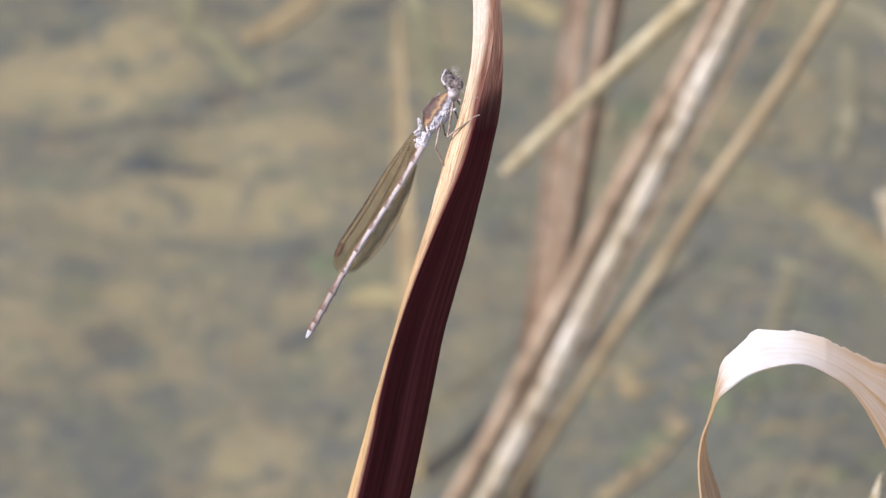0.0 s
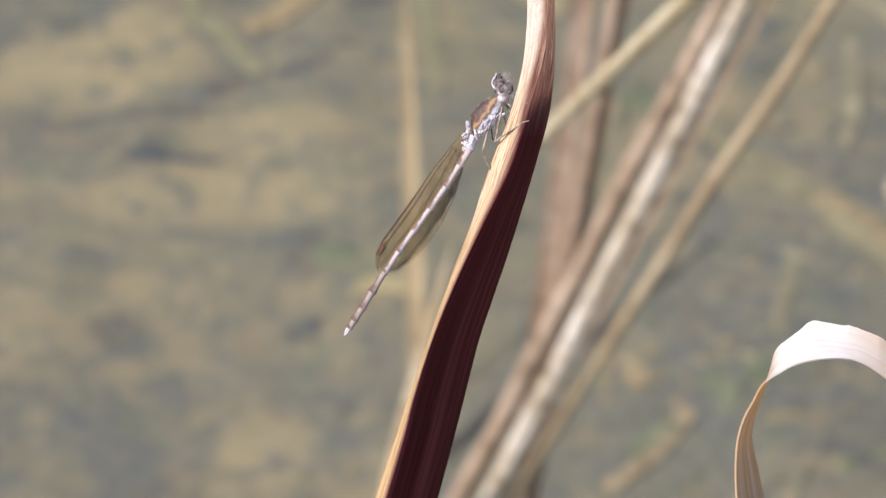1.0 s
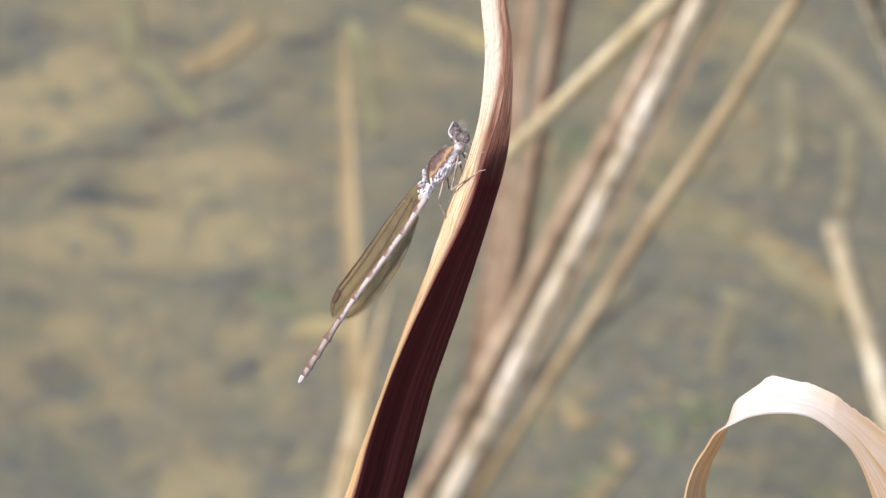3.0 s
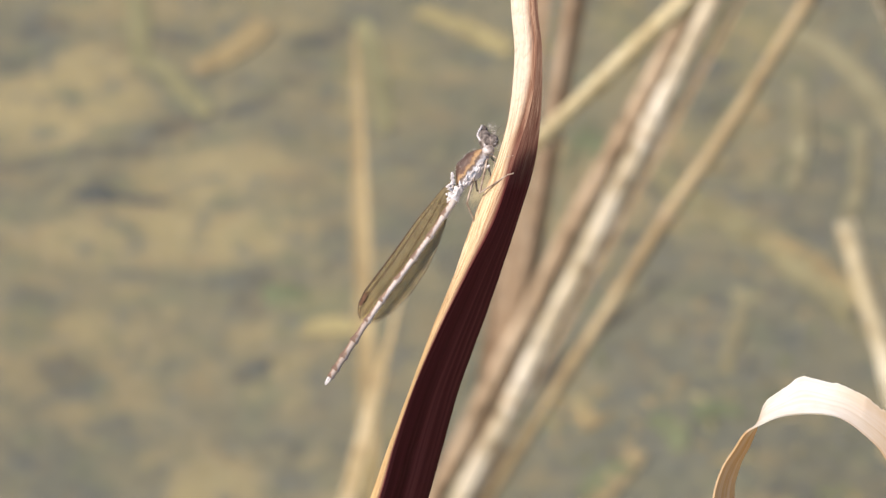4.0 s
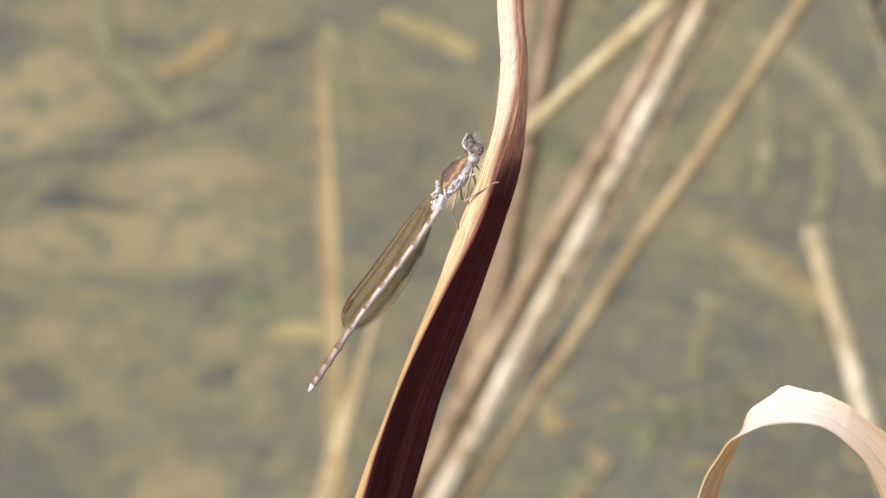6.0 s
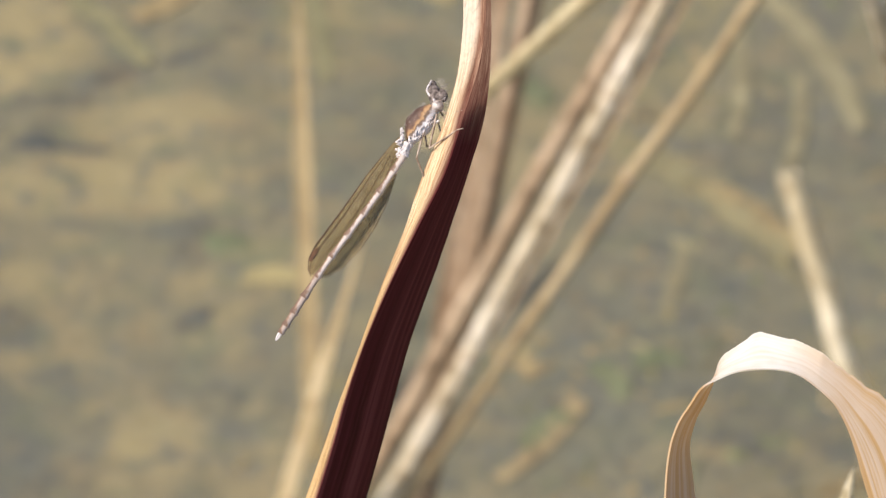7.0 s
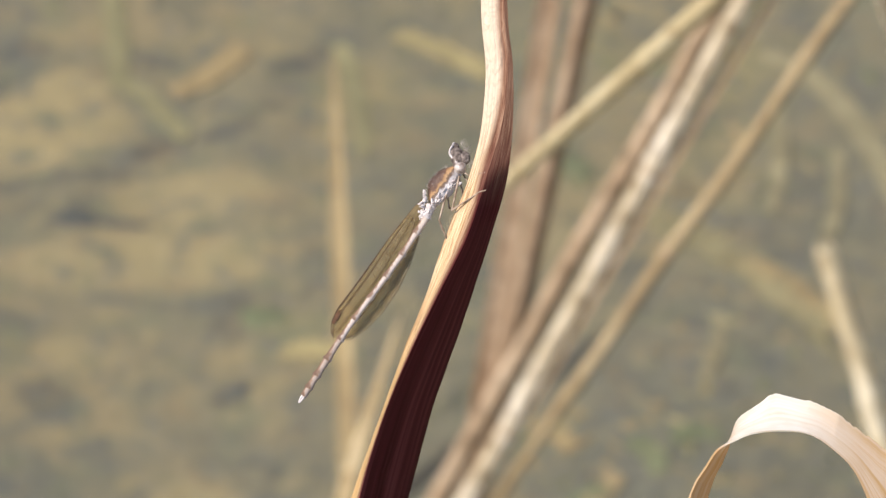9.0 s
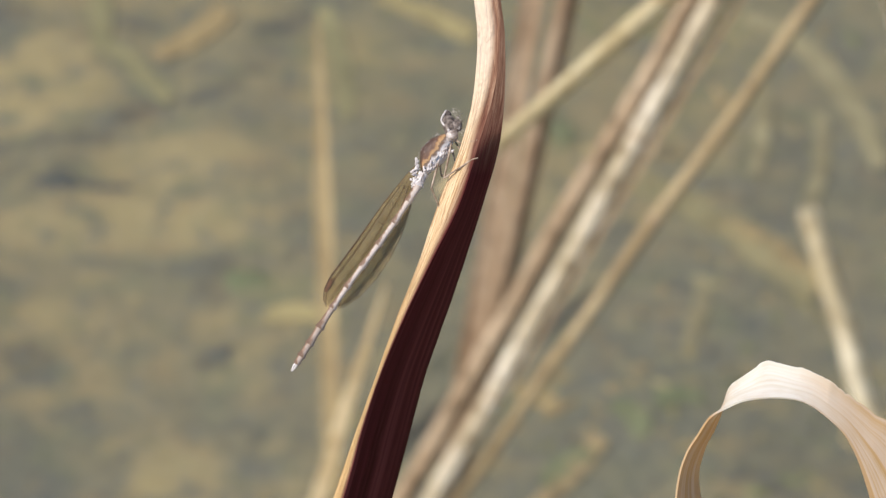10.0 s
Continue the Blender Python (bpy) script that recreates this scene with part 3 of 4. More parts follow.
def lump(name, x, z, length, width, turn, material, label, category, height=0.004, seed=0, group=""):
    """A flat irregular piece lying on the bed; turn in degrees from the side axis."""
    bm = bmesh.new()
    rows = []
    at = bed_spot(x, z)
    place = Matrix.Translation(at) @ pose(0, 0, 0, 0, 0, turn)
    for i in range(7):
        f = i / 6
        row = []
        for k in range(18):
            a = 2 * math.pi * k / 18
            rough = 1 + 0.30 * noise.noise((math.cos(a) * 1.7 + seed, math.sin(a) * 1.7, seed * 0.7))
            f0 = max(f, 0.01)
            px, py = math.cos(a) * length / 2 * f0 * rough, math.sin(a) * width / 2 * f0 * rough
            lie = place @ Vector((px, py, 0))
            row.append((px, py, bed_height(lie.x, lie.y) + 0.0006 + height * (1 - f * f) * (0.8 + 0.4 * noise.noise((f * 3, a, seed))) - 0.0012 * f))
        rows.append(row)
    grid(bm, rows, True)
    ob = part(name, bm, material)
    ob.matrix_world = place
    return tagged(ob, label, category, group)


def sunken_leaf(x0, z0, x1, z1, width, material, label, lift=0.0, bow=0.0, name="sunken_leaf", group="leaves on the pond bed"):
    """A long dead blade lying on the bed between two places."""
    a, b = bed_spot(x0, z0, lift), bed_spot(x1, z1, lift)
    d = b - a
    across = Vector((-d.y, d.x, 0)).normalized()
    rows, count = [], 16
    for i in range(count + 1):
        f = i / count
        w = width * (0.55 + 0.45 * math.sin(math.pi * min(1, 0.12 + f * 0.86)) ** 0.5) / 2 * (1 + 0.15 * noise.noise((f * 5, x0, z0)))
        c = d * f + across * bow * math.sin(math.pi * f) 
        top = [c + across * w * s for s in (-1, -0.5, 0, 0.5, 1)]
        top = [p + Vector((0, 0, bed_height(a.x + p.x, a.y + p.y) + 0.0011)) for p in top]
        low = [p - Vector((0, 0, 0.0009)) for p in reversed(top)]
        rows.append(top + low)
    bm = bmesh.new()
    length = d.length
    grid(bm, rows, True, True, lambda i, j: (j * 0.001, length * i / count))
    ob = part(name, bm, material)
    ob.matrix_world = Matrix.Translation(a)
    return tagged(ob, label, "dead leaf" if name == "sunken_leaf" else "water weed", group)


def bed_litter(count=340):
    """Small rotting scraps and weed strands that nobody could count."""
    rng = random.Random(11)
    verts, faces = [], []
    while count:
        x, z = rng.uniform(-68, 68), rng.uniform(-38, 40)
        if noise.noise((x * 0.06, z * 0.09, 3.3)) + (0.15 if x > 8 else -0.65) < rng.uniform(-0.45, 0.35):
            continue
        count -= 1
        c = bed_spot(x, z)
        c.z += bed_height(c.x, c.y) + 0.0015
        long = rng.uniform(0.004, 0.011) if rng.random() < 0.55 else rng.uniform(0.010, 0.024)
        wide = long * rng.uniform(0.45, 0.8) if long < 0.010 else rng.uniform(0.0018, 0.004)
        turn, first = rng.uniform(0, math.pi), len(verts)
        bend = rng.uniform(-0.3, 0.3) * long
        for k in range(10):
            a = 2 * math.pi * k / 10
            p = math.cos(a) * long / 2 * rng.uniform(0.8, 1.15)
            q = math.sin(a) * wide / 2 * rng.uniform(0.7, 1.2) + bend * (p / long) ** 2 * 4
            verts.append((c.x + p * math.cos(turn) - q * math.sin(turn), c.y + p * math.sin(turn) + q * math.cos(turn), c.z - 0.0025))
        verts.append((c.x - bend * math.sin(turn) * 0.1, c.y + bend * math.cos(turn) * 0.1, c.z))
        faces += [(first + k, first + (k + 1) % 10, first + 10) for k in range(10)]
    data = bpy.data.meshes.new("bed_litter")
    data.from_pydata(verts, [], faces)
    data.materials.append(LITTER)
    tagged(new("bed_litter", data), "scattered bits of dead leaf and green weed on the pond bed", "litter", kind="stuff")


# ---- reeds ----
def reed_stem(lower, upper, r0, r1, material, label, nodes=1, bow=0.0, broken=True, name="dry_reed", flat=1.0, sheath=None, seed=0):
    """A dry stalk that stands in the bed; lower and upper: x, z and distance of two of its places."""
    a, b = aim(*lower), aim(*upper)
    d = b - a
    foot = a + d * ((BED_Z - 0.01 - a.z) / d.z) if d.z > 0.02 else a - d * 0.3
    ob = thing(name, Matrix.Translation(foot), label, "reed", "dry reeds")
    length = (b - foot).length
    axis = (b - foot).normalized()
    side = axis.cross(Vector((0, 1, 0.2))).normalized()
    count = 34
    spine, radii = [], []
    for i in range(count + 1):
        f = i / count
        wob = side * (bow * math.sin(math.pi * f) + 0.0012 * noise.noise((f * 7, seed, 0)))
        spine.append(axis * length * f + wob)
        r = r0 + (r1 - r0) * f
        for k in range(nodes):
            at = (k + 0.6) / (nodes + 0.35)
            r *= 1 + 0.10 * math.exp(-((f - at) / 0.012) ** 2)
        radii.append(r * (1 + 0.13 * noise.noise((f * 15, seed, 3))))
    joints = [0] + [int(round(count * (k + 0.6) / (nodes + 0.35))) for k in range(nodes)] + [count]
    for i0, i1 in zip(joints, joints[1:]):
        bm = bmesh.new()
        tube(bm, spine[i0:i1 + 1], radii[i0:i1 + 1], 12, True, flat)
        part("internode", bm, material, ob)
    for i in joints[1:-1]:
        bm = bmesh.new()
        tube(bm, [spine[i] - axis * 0.0009, spine[i] - axis * 0.0003, spine[i] + axis * 0.0003, spine[i] + axis * 0.0009], [radii[i] * g for g in (0.98, 1.05, 1.05, 0.98)], 12)
        part("joint", bm, PINKISH, ob, "swollen brown joint")
    if broken:
        bm = bmesh.new()
        for k in range(5):
            t = 2 * math.pi * k / 5 + seed
            off = (side * math.cos(t) + axis.cross(side) * math.sin(t)) * r1 * 0.7
            tube(bm, [spine[-1] + off * 0.9 - axis * 0.002, spine[-1] + off * 1.1 + axis * (0.001 + 0.0018 * ((k * 7) % 5) / 5)], [r1 * 0.3, r1 * 0.08], 5)
        part("splinters", bm, material, ob, "frayed broken end")
    if sheath:
        f0, f1, mat = sheath
        rows = []
        i0, i1 = int(f0 * count), int(f1 * count)
        for i in range(i0, i1 + 1):
            f = (i - i0) / (i1 - i0)
            c, r = spine[i], radii[i] * (1.22 + 0.25 * f)
            e = axis.cross(side)
            rows.append([c + (side * math.cos(t) + e * math.sin(t)) * r for t in np.linspace(-0.4, 3.4 - 1.2 * f, 8)])
        bm = bmesh.new()
        grid(bm, rows, uv=lambda i, j: (j * 0.002, i * 0.006))
        part("leaf_sheath", bm, mat, ob, "papery leaf sheath")
    return ob


def reed_blade(lower, upper, w0, w1, material, label, fold=0.35, tip=0.0, bow=0.0, face=0.0):
    """A flat standing or leaning dead blade."""
    a, b = aim(*lower), aim(*upper)
    d = b - a
    foot = a + d * ((BED_Z - 0.01 - a.z) / d.z) if d.z > 0.02 else Vector((a.x - 0.05, a.y + 0.02, BED_Z - 0.01))
    ob = thing("reed_leaf", Matrix.Translation(foot), label, "reed leaf", "dry reed leaves")
    axis, length = (b - foot).normalized(), (b - foot).length
    away = (foot - EYE).normalized()
    side = axis.cross(away).normalized()
    side = (Matrix.Rotation(radians(face), 3, axis) @ side)
    depth = axis.cross(side)
    rows, count = [], 30
    for i in range(count + 1):
        f = 1 - (1 - i / count) ** 2 if tip else i / count
        w = (w0 + (w1 - w0) * f) / 2
        if tip:
            w *= min(1, (1 - f) / tip) ** 0.7 + 0.02
        c = axis * length * f + side * bow * math.sin(math.pi * f)
        rows.append([c + side * w * s + depth * (fold * w * abs(s)) for s in (-1, -0.8, -0.55, -0.25, 0, 0.25, 0.55, 0.8, 1)])
    for k in (0, 4):
        bm = bmesh.new()
        sheet = [row[k:k + 5] + [p - depth * 0.0005 for p in reversed(row[k:k + 5])] for row in rows]
        grid(bm, sheet, True, True, lambda i, j: ((k + min(j, 9 - j)) * 0.0011, length * i / count))
        part("blade_half", bm, material, ob)
    bm = bmesh.new()
    tube(bm, [row[4] for row in rows], [0.0004 * (1 - 0.7 * i / count) for i in range(count + 1)], 6)
    part("midrib", bm, material, ob)
    return ob


# ---- the perch ----
# Across the blade at each height: height, one edge, fold, other edge (millimetres in the plane of sharpness).
PERCH_WIDTHS = [(75, 11.0, 12.0, 12.6), (46, 8.4, 11.2, 11.6), (29.5, 8.2, 10.9, 11.3), (22.8, 8.55, 11.2, 11.8), (16.1, 8.0, 10.4, 11.65), (9.4, 6.2, 8.3, 10.85),
                (2.75, 3.4, 6.0, 8.85), (-3.95, 1.0, 2.5, 6.55), (-10.6, -1.8, -0.9, 4.15), (-17.3, -4.4, -3.9, 1.6), (-24, -7.0, -6.3, -0.4),
                (-29.5, -9.0, -7.9, -2.0), (-40, -12.9, -11.4, -5.2), (-52, -17.2, -15.8, -9)]


def build_perch():
    ob = thing("reed_leaf", PERCH, "folded dry reed leaf, one flank straw, the other dark maroon", "reed leaf", "dry reed leaves")
    rows = []
    ctrl = [(h, 0, a, b, c) for h, a, b, c in PERCH_WIDTHS] + [(-52 - 0.766 * k, 0.643 * k - 5, -17.2 - 0.12 * k, -16.5 - 0.12 * k, -9 - 0.12 * k) for k in (30, 150, 800)]
    stations = glide(ctrl, 230)
    cols = 12
    for n, (h, deep, a, b, c) in enumerate(stations):
        deep += -0.06 * h + 1.0
        left, right = [], []
        steep = np.interp(h, [3, 11], [2.1, 0.3])
        for k in range(cols):
            f = k / cols
            curve = (1 - f) ** 1.3
            rib = 0.035 * math.sin(f * 15 + 2.0 * noise.noise((h * 0.06, f * 3, 0)))
            crinkle = (0.08 * noise.noise((h * 0.35, f * 4, 7)) + 0.07 * noise.noise((h * 1.5, f * 3, 2))) * (1 if h > 10 else 0.35)
            left.append((a + (b - a) * f + 0.07 * noise.noise((h * 0.25, 0, 3)) * (1 - f), deep + (b - a) * 0.75 * curve + rib + crinkle, h))
        for k in range(cols + 1):
            f = k / cols
            rib = np.interp(h, [4, 12], [0.012, 0.004]) * math.sin(f * 22) * math.sin(math.pi * f)
            groove = 0.22 * math.exp(-((f - 0.16) / 0.06) ** 2) * min(1, max(0, (5 - h) / 20))
            right.append((b + (c - b) * f + 0.05 * noise.noise((h * 0.3, 5, 3)) * f, deep + (c - b) * steep * f ** 1.2 + rib + groove, h))
        rows.append((left + right[:1], right))
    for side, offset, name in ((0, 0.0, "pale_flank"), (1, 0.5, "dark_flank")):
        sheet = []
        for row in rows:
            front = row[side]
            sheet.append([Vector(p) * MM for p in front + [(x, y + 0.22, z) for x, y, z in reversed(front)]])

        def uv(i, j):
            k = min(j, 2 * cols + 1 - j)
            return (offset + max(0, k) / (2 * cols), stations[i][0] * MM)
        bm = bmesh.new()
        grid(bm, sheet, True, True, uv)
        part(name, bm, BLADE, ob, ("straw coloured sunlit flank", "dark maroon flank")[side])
    return ob


# Near edge and far edge of the curled ribbon, as it rises, arches over and droops (x, z of each, in millimetres).
CURL_EDGES = [(31.4, -29.5, 34.1, -29.5), (32.4, -26.4, 34.8, -26.4), (33.8, -24.2, 36.0, -24.0), (35.2, -22.2, 37.0, -21.6), (37.2, -21.1, 38.0, -18.7),
              (39.3, -20.3, 40.3, -17.0), (42.2, -20.0, 42.2, -15.7), (45.1, -20.2, 45.4, -16.5), (47.1, -21.0, 47.8, -17.1), (49.3, -22.7, 50.3, -18.8),
              (51.0, -24.5, 52.2, -20.2), (52.4, -27.2, 54.4, -21.8), (53.4, -30.2, 57.2, -23.6), (54.3, -33.4, 59.6, -26.6), (55.4, -37, 61, -32)]


def build_curl():
    ob = thing("curled_reed_leaf", PERCH, "bleached dry reed leaf curling over in an arch", "reed leaf", "dry reed leaves")
    root = [(30.5 - 0.03 * k, -42 - 0.766 * k, 33.5 - 0.03 * k, -42 - 0.766 * k, 0.643 * k - 3) for k in (800, 300, 80, 25)] + [(30.9, -42, 34.9, -42, 0), (30.9, -34.5, 34.6, -34.5, 0)]
    ctrl = root + [(*p, 0.0) for p in CURL_EDGES]
    stations = glide(ctrl, 210)
    rows, cols = [], 16
    for n, (x0, z0, x1, z1, deep) in enumerate(stations):
        seen = math.hypot(x1 - x0, z1 - z0)
        away = math.sqrt(max(4.0, 49 - seen * seen))
        at = n * 20 / 209
        away += (max(0.8, np.interp(at, [12, 15], [0.8, 0.12]) * seen) - away) * max(0, min(1, (at - 9) / 3))
        arch = max(0, min(1, (z0 + 34) / 12))
        row = []
        for k in range(cols + 1):
            f = k / cols
            wave = np.interp(at, [11, 15], [0.05, 0.11]) * math.sin(f * 38 + 3 * noise.noise((n * 0.02, f * 4, 6))) * math.sin(math.pi * f) + 0.12 * noise.noise((n * 0.06, f * 5, 2)) * f
            sag = -0.45 * math.sin(math.pi * f)
            rim = np.interp(at, [12, 16], [1, 2.2]) * (0.20 * noise.noise((n * 0.12, 0, 9)) + 0.10 * noise.noise((n * 0.4, 0, 4))) * f ** 4
            row.append(Vector((x0 + (x1 - x0) * f, deep - 3 + away * f, z0 + (z1 - z0) * f + (wave + sag * arch) * 0.8 + rim)) * MM)
        rows.append(row)
    # thickness along the sheet's own normal
    backs = []
    for i, row in enumerate(rows):
        i0, i1 = max(i - 1, 0), min(i + 1, len(rows) - 1)
        back = []
        for k, p in enumerate(row):
            t = rows[i1][k] - rows[i0][k]
            s = row[min(k + 1, cols)] - row[max(k - 1, 0)]
            back.append(p + t.cross(s).normalized() * 0.00022)
        backs.append(back)
    half = cols // 2
    for k in (0, half):
        bm = bmesh.new()
        sheet = [a[k:k + half + 1] + b[k:k + half + 1][::-1] for a, b in zip(rows, backs)]
        grid(bm, sheet, True, True, lambda i, j: ((k + max(0, min(j, 2 * half + 1 - j))) * 0.00045, i * 0.0006))
        part("blade_half", bm, CURL, ob)
    return ob


# ---- the damselfly ----
HEAD_AT = Vector((4.98, 3.5, 13.27)) * MM
BASE_AT = Vector((1.08, 3.5, 7.61)) * MM
UNIT = 0.067 * MM


def body_frame():
    """Its own axes: z towards the head, x to the belly side, y away from the camera."""
    z = Vector((18.72, 0, 29.0)).normalized()
    y = (Vector((0, 1, 0)) - z * z.y).normalized()
    x = y.cross(z)
    return Matrix((x, y, z)).transposed().to_4x4()


BODY = body_frame()


def wing_edges(f):
    lead = np.interp(f, [0, 0.08, 0.3, 0.6, 0.84, 0.93, 0.985, 1], [-5, -10, -18, -23, -29, -26, -17, -8])
    trail = np.interp(f, [0, 0.1, 0.22, 0.38, 0.55, 0.72, 0.86, 0.95, 1], [5, 12, 27, 38, 43, 41, 32, 19, 0])
    return lead, trail


def build_wing(parent, length, depth, turn, scale):
    wing = new("wing")
    wing.parent = parent
    wing.matrix_local = pose(0.2 * MM, depth * MM, -0.5 * MM, 0, turn, 0)
    rows, count = [], 40
    for i in range(count + 1):
        f = i / count
        a, b = wing_edges(f)
        b = a + (b - a) * scale
        rows.append([Vector((a + (b - a) * k / 8, 1.2 * math.sin(k * 2.1) * math.sin(math.pi * f), -length * f)) * UNIT for k in range(9)])
    bm = bmesh.new()
    grid(bm, rows)
    part("membrane", bm, MEMBRANE, wing, "clear brownish membrane")
    bm = bmesh.new()
    tube(bm, [r[0] for r in rows], [0.036 * MM] * len(rows), 4)
    for k, r in ((8, 0.022), (1, 0.03), (3, 0.022), (5, 0.022), (7, 0.018)):
        tube(bm, [row[k] - Vector((0, 0.01 * MM, 0)) for row in rows[1:-1]], [r * MM] * (len(rows) - 2), 3, False)
    rng = random.Random(int(length))
    for i in range(5, count - 1):
        for k in range(8):
            if rng.random() < 0.8:
                p, q = rows[i][k], rows[min(count, i + rng.choice((0, 0, 1)))][k + 1]
                tube(bm, [p - Vector((0, 0.01 * MM, 0)), q - Vector((0, 0.01 * MM, 0))], [0.015 * MM] * 2, 3, False)
    part("vein_net", bm, VEIN, wing, "dark wing veins")
    bm = bmesh.new()
    cells = [[rows[i][0] * (1 - f) + rows[i][1] * f - Vector((0, s, 0)) for f in (0.12, 0.95)] for s in (0.05 * MM,) for i in range(34, 38)]
    back = [[p + Vector((0, 0.1 * MM, 0)) for p in reversed(c)] for c in cells]
    grid(bm, [c + b for c, b in zip(cells, back)], True, True)
    part("pterostigma", bm, STIGMA, wing, "brown wing mark")


def build_leg(parent, points, radius):
    bm = bmesh.new()
    pts = [Vector(p) * UNIT for p in points]
    for a, b, r in zip(pts, pts[1:], (radius, radius * 0.75, radius * 0.6, radius * 0.5)):
        tube(bm, [a, a.lerp(b, 0.5), b], [r * MM, r * 1.05 * MM, r * 0.8 * MM], 7)
        ball(bm, b, [r * 0.95 * MM] * 3, u=7, v=5)
    rng = random.Random(int(points[-1][0] * 10))
    for k in range(12):
        a = pts[1].lerp(pts[2], rng.random())
        off = Vector((rng.uniform(-1, 1), rng.uniform(-1, 1), rng.uniform(-1, 0))).normalized() * 0.35 * MM
        tube(bm, [a, a + off], [0.018 * MM, 0.008 * MM], 3)
    part("leg", bm, LEG, parent)


def build_damselfly():
    fly = thing("damselfly", PERCH @ Matrix.Translation(BASE_AT) @ BODY, "brown damselfly with folded clear wings clinging to a dry reed leaf", "damselfly")
    # thorax
    bm = bmesh.new()
    rows = []
    for i in range(25):
        f = i / 24
        r = (math.sin(math.pi * (0.04 + 0.93 * f)) ** 0.55)
        cx = np.interp(f, [0, 0.3, 0.7, 1], [19, 15, 17, 25])
        w, d = 23.5 * r * np.interp(f, [0, 0.4, 1], [0.75, 1.02, 0.85]), 19 * r
        row = []
        for k in range(26):
            a = 2 * math.pi * k / 26
            n = 1 + 0.05 * noise.noise((math.cos(a) * 2, math.sin(a) * 2, f * 6))
            suture = 1 - 0.05 * math.exp(-((math.sin(a * 2 + f * 4 + 1)) / 0.2) ** 2)
            row.append(Vector((cx + math.cos(a) * w * n * suture, math.sin(a) * d * n * suture, -8 + 84 * f)) * UNIT)
        rows.append(row)
    grid(bm, rows, True, True)
    thorax = part("thorax", bm, THORAX, fly, "brown thorax with orange stripe and pale flank")
    # powdery wing joints and leg bases
    rng = random.Random(5)
    bm = bmesh.new()
    for k in range(34):
        f = rng.uniform(0.12, 1)
        c = Vector((-5 + 19 * f + rng.uniform(-4, 4), rng.uniform(-17, -6), 6 - 42 * f + rng.uniform(-5, 5))) * UNIT
        ball(bm, c, (rng.uniform(1.2, 3.5) * UNIT, rng.uniform(1.5, 3) * UNIT, rng.uniform(2, 6) * UNIT), pose(0, 0, 0, 0, rng.uniform(-50, 50), 0).to_3x3(), 7, 5)
    for k in range(34):
        f = rng.random()
        c = Vector((16 + 20 * f + rng.uniform(-6, 5), rng.uniform(-20, -13), -20 + 76 * f + rng.uniform(-5, 5))) * UNIT
        ball(bm, c, (rng.uniform(1, 2.6) * UNIT, rng.uniform(1.5, 3) * UNIT, rng.uniform(3, 8) * UNIT), pose(0, 0, 0, 0, rng.uniform(-35, 25), 0).to_3x3(), 7, 5)
    part("wing_joint", bm, POWDER, fly, "pale powdery wing joints and leg bases")
    bm = bmesh.new()
    for k in range(110):
        f = rng.random()
        c = Vector((np.interp(f, [0, 0.5, 1], [-2, -7, 4]) + rng.uniform(0, 5), rng.uniform(-12, 6), -4 + 72 * f)) * UNIT
        d = Vector((rng.uniform(-1, -0.3), rng.uniform(-0.6, 0.3), rng.uniform(-0.2, 0.7))).normalized() * rng.uniform(2.5, 5.5) * UNIT
        tube(bm, [c, c + d], [0.2 * UNIT, 0.08 * UNIT], 3)
    part("back_hair", bm, HAIR, fly, "fine pale hairs on the back")
    # neck
    bm = bmesh.new()
    tube(bm, [Vector(p) * UNIT for p in ((23, 0, 62), (22, 0, 72), (20, 0, 82))], [11 * UNIT, 9 * UNIT, 8 * UNIT], 12)
    part("neck", bm, HEAD, fly)
    # head: a cross bar with an eye at each end
    near, far = Vector((27, -13, 75)), Vector((-1, 12, 103))
    axis = (far - near).normalized()
    turn = axis.to_track_quat("X", "Y").to_matrix()
    bm = bmesh.new()
    ball(bm, near.lerp(far, 0.5) * UNIT, (21 * UNIT, 13 * UNIT, 14 * UNIT), turn, 22, 14)
    ball(bm, (near.lerp(far, 0.45) + Vector((10, -4, 7))) * UNIT, (13 * UNIT, 10 * UNIT, 10 * UNIT), turn, 16, 10)
    for v in bm.verts:
        v.co += v.normal * 0.03 * MM * noise.noise(v.co * 9000)
    head = part("head", bm, HEAD, fly, "dark hairy head")
    for c, r in ((near, 11), (far, 7.5)):
        bm = bmesh.new()
        ball(bm, c * UNIT, (r * UNIT,) * 3, turn, 18, 12)
        part("eye", bm, EYE_MAT if c is near else HEAD, head, "pale greyish eye" if c is near else "dark brown eye")
    bm = bmesh.new()
    tube(bm, [(near.lerp(far, f) + Vector((-8, -8, -4)) + Vector((3, 0, 3)) * math.sin(7 * f) + Vector((7, 0, 7)) * max(0, f - 0.9) * 1.5) * UNIT for f in np.linspace(0.12, 1.12, 14)], [1.9 * UNIT] * 14, 6)
    part("head_rim", bm, POWDER, head, "pale rim behind the head")
    for k in (0.35, 0.65):
        bm = bmesh.new()
        c = near.lerp(far, k) + Vector((6, -6, 12))
        tube(bm, [c * UNIT, (c + Vector((5, -4, 9))) * UNIT, (c + Vector((8, -8, 20))) * UNIT], [1.0 * UNIT, 0.6 * UNIT, 0.3 * UNIT], 5)
        part("antenna", bm, HEAD, head)
    bm = bmesh.new()
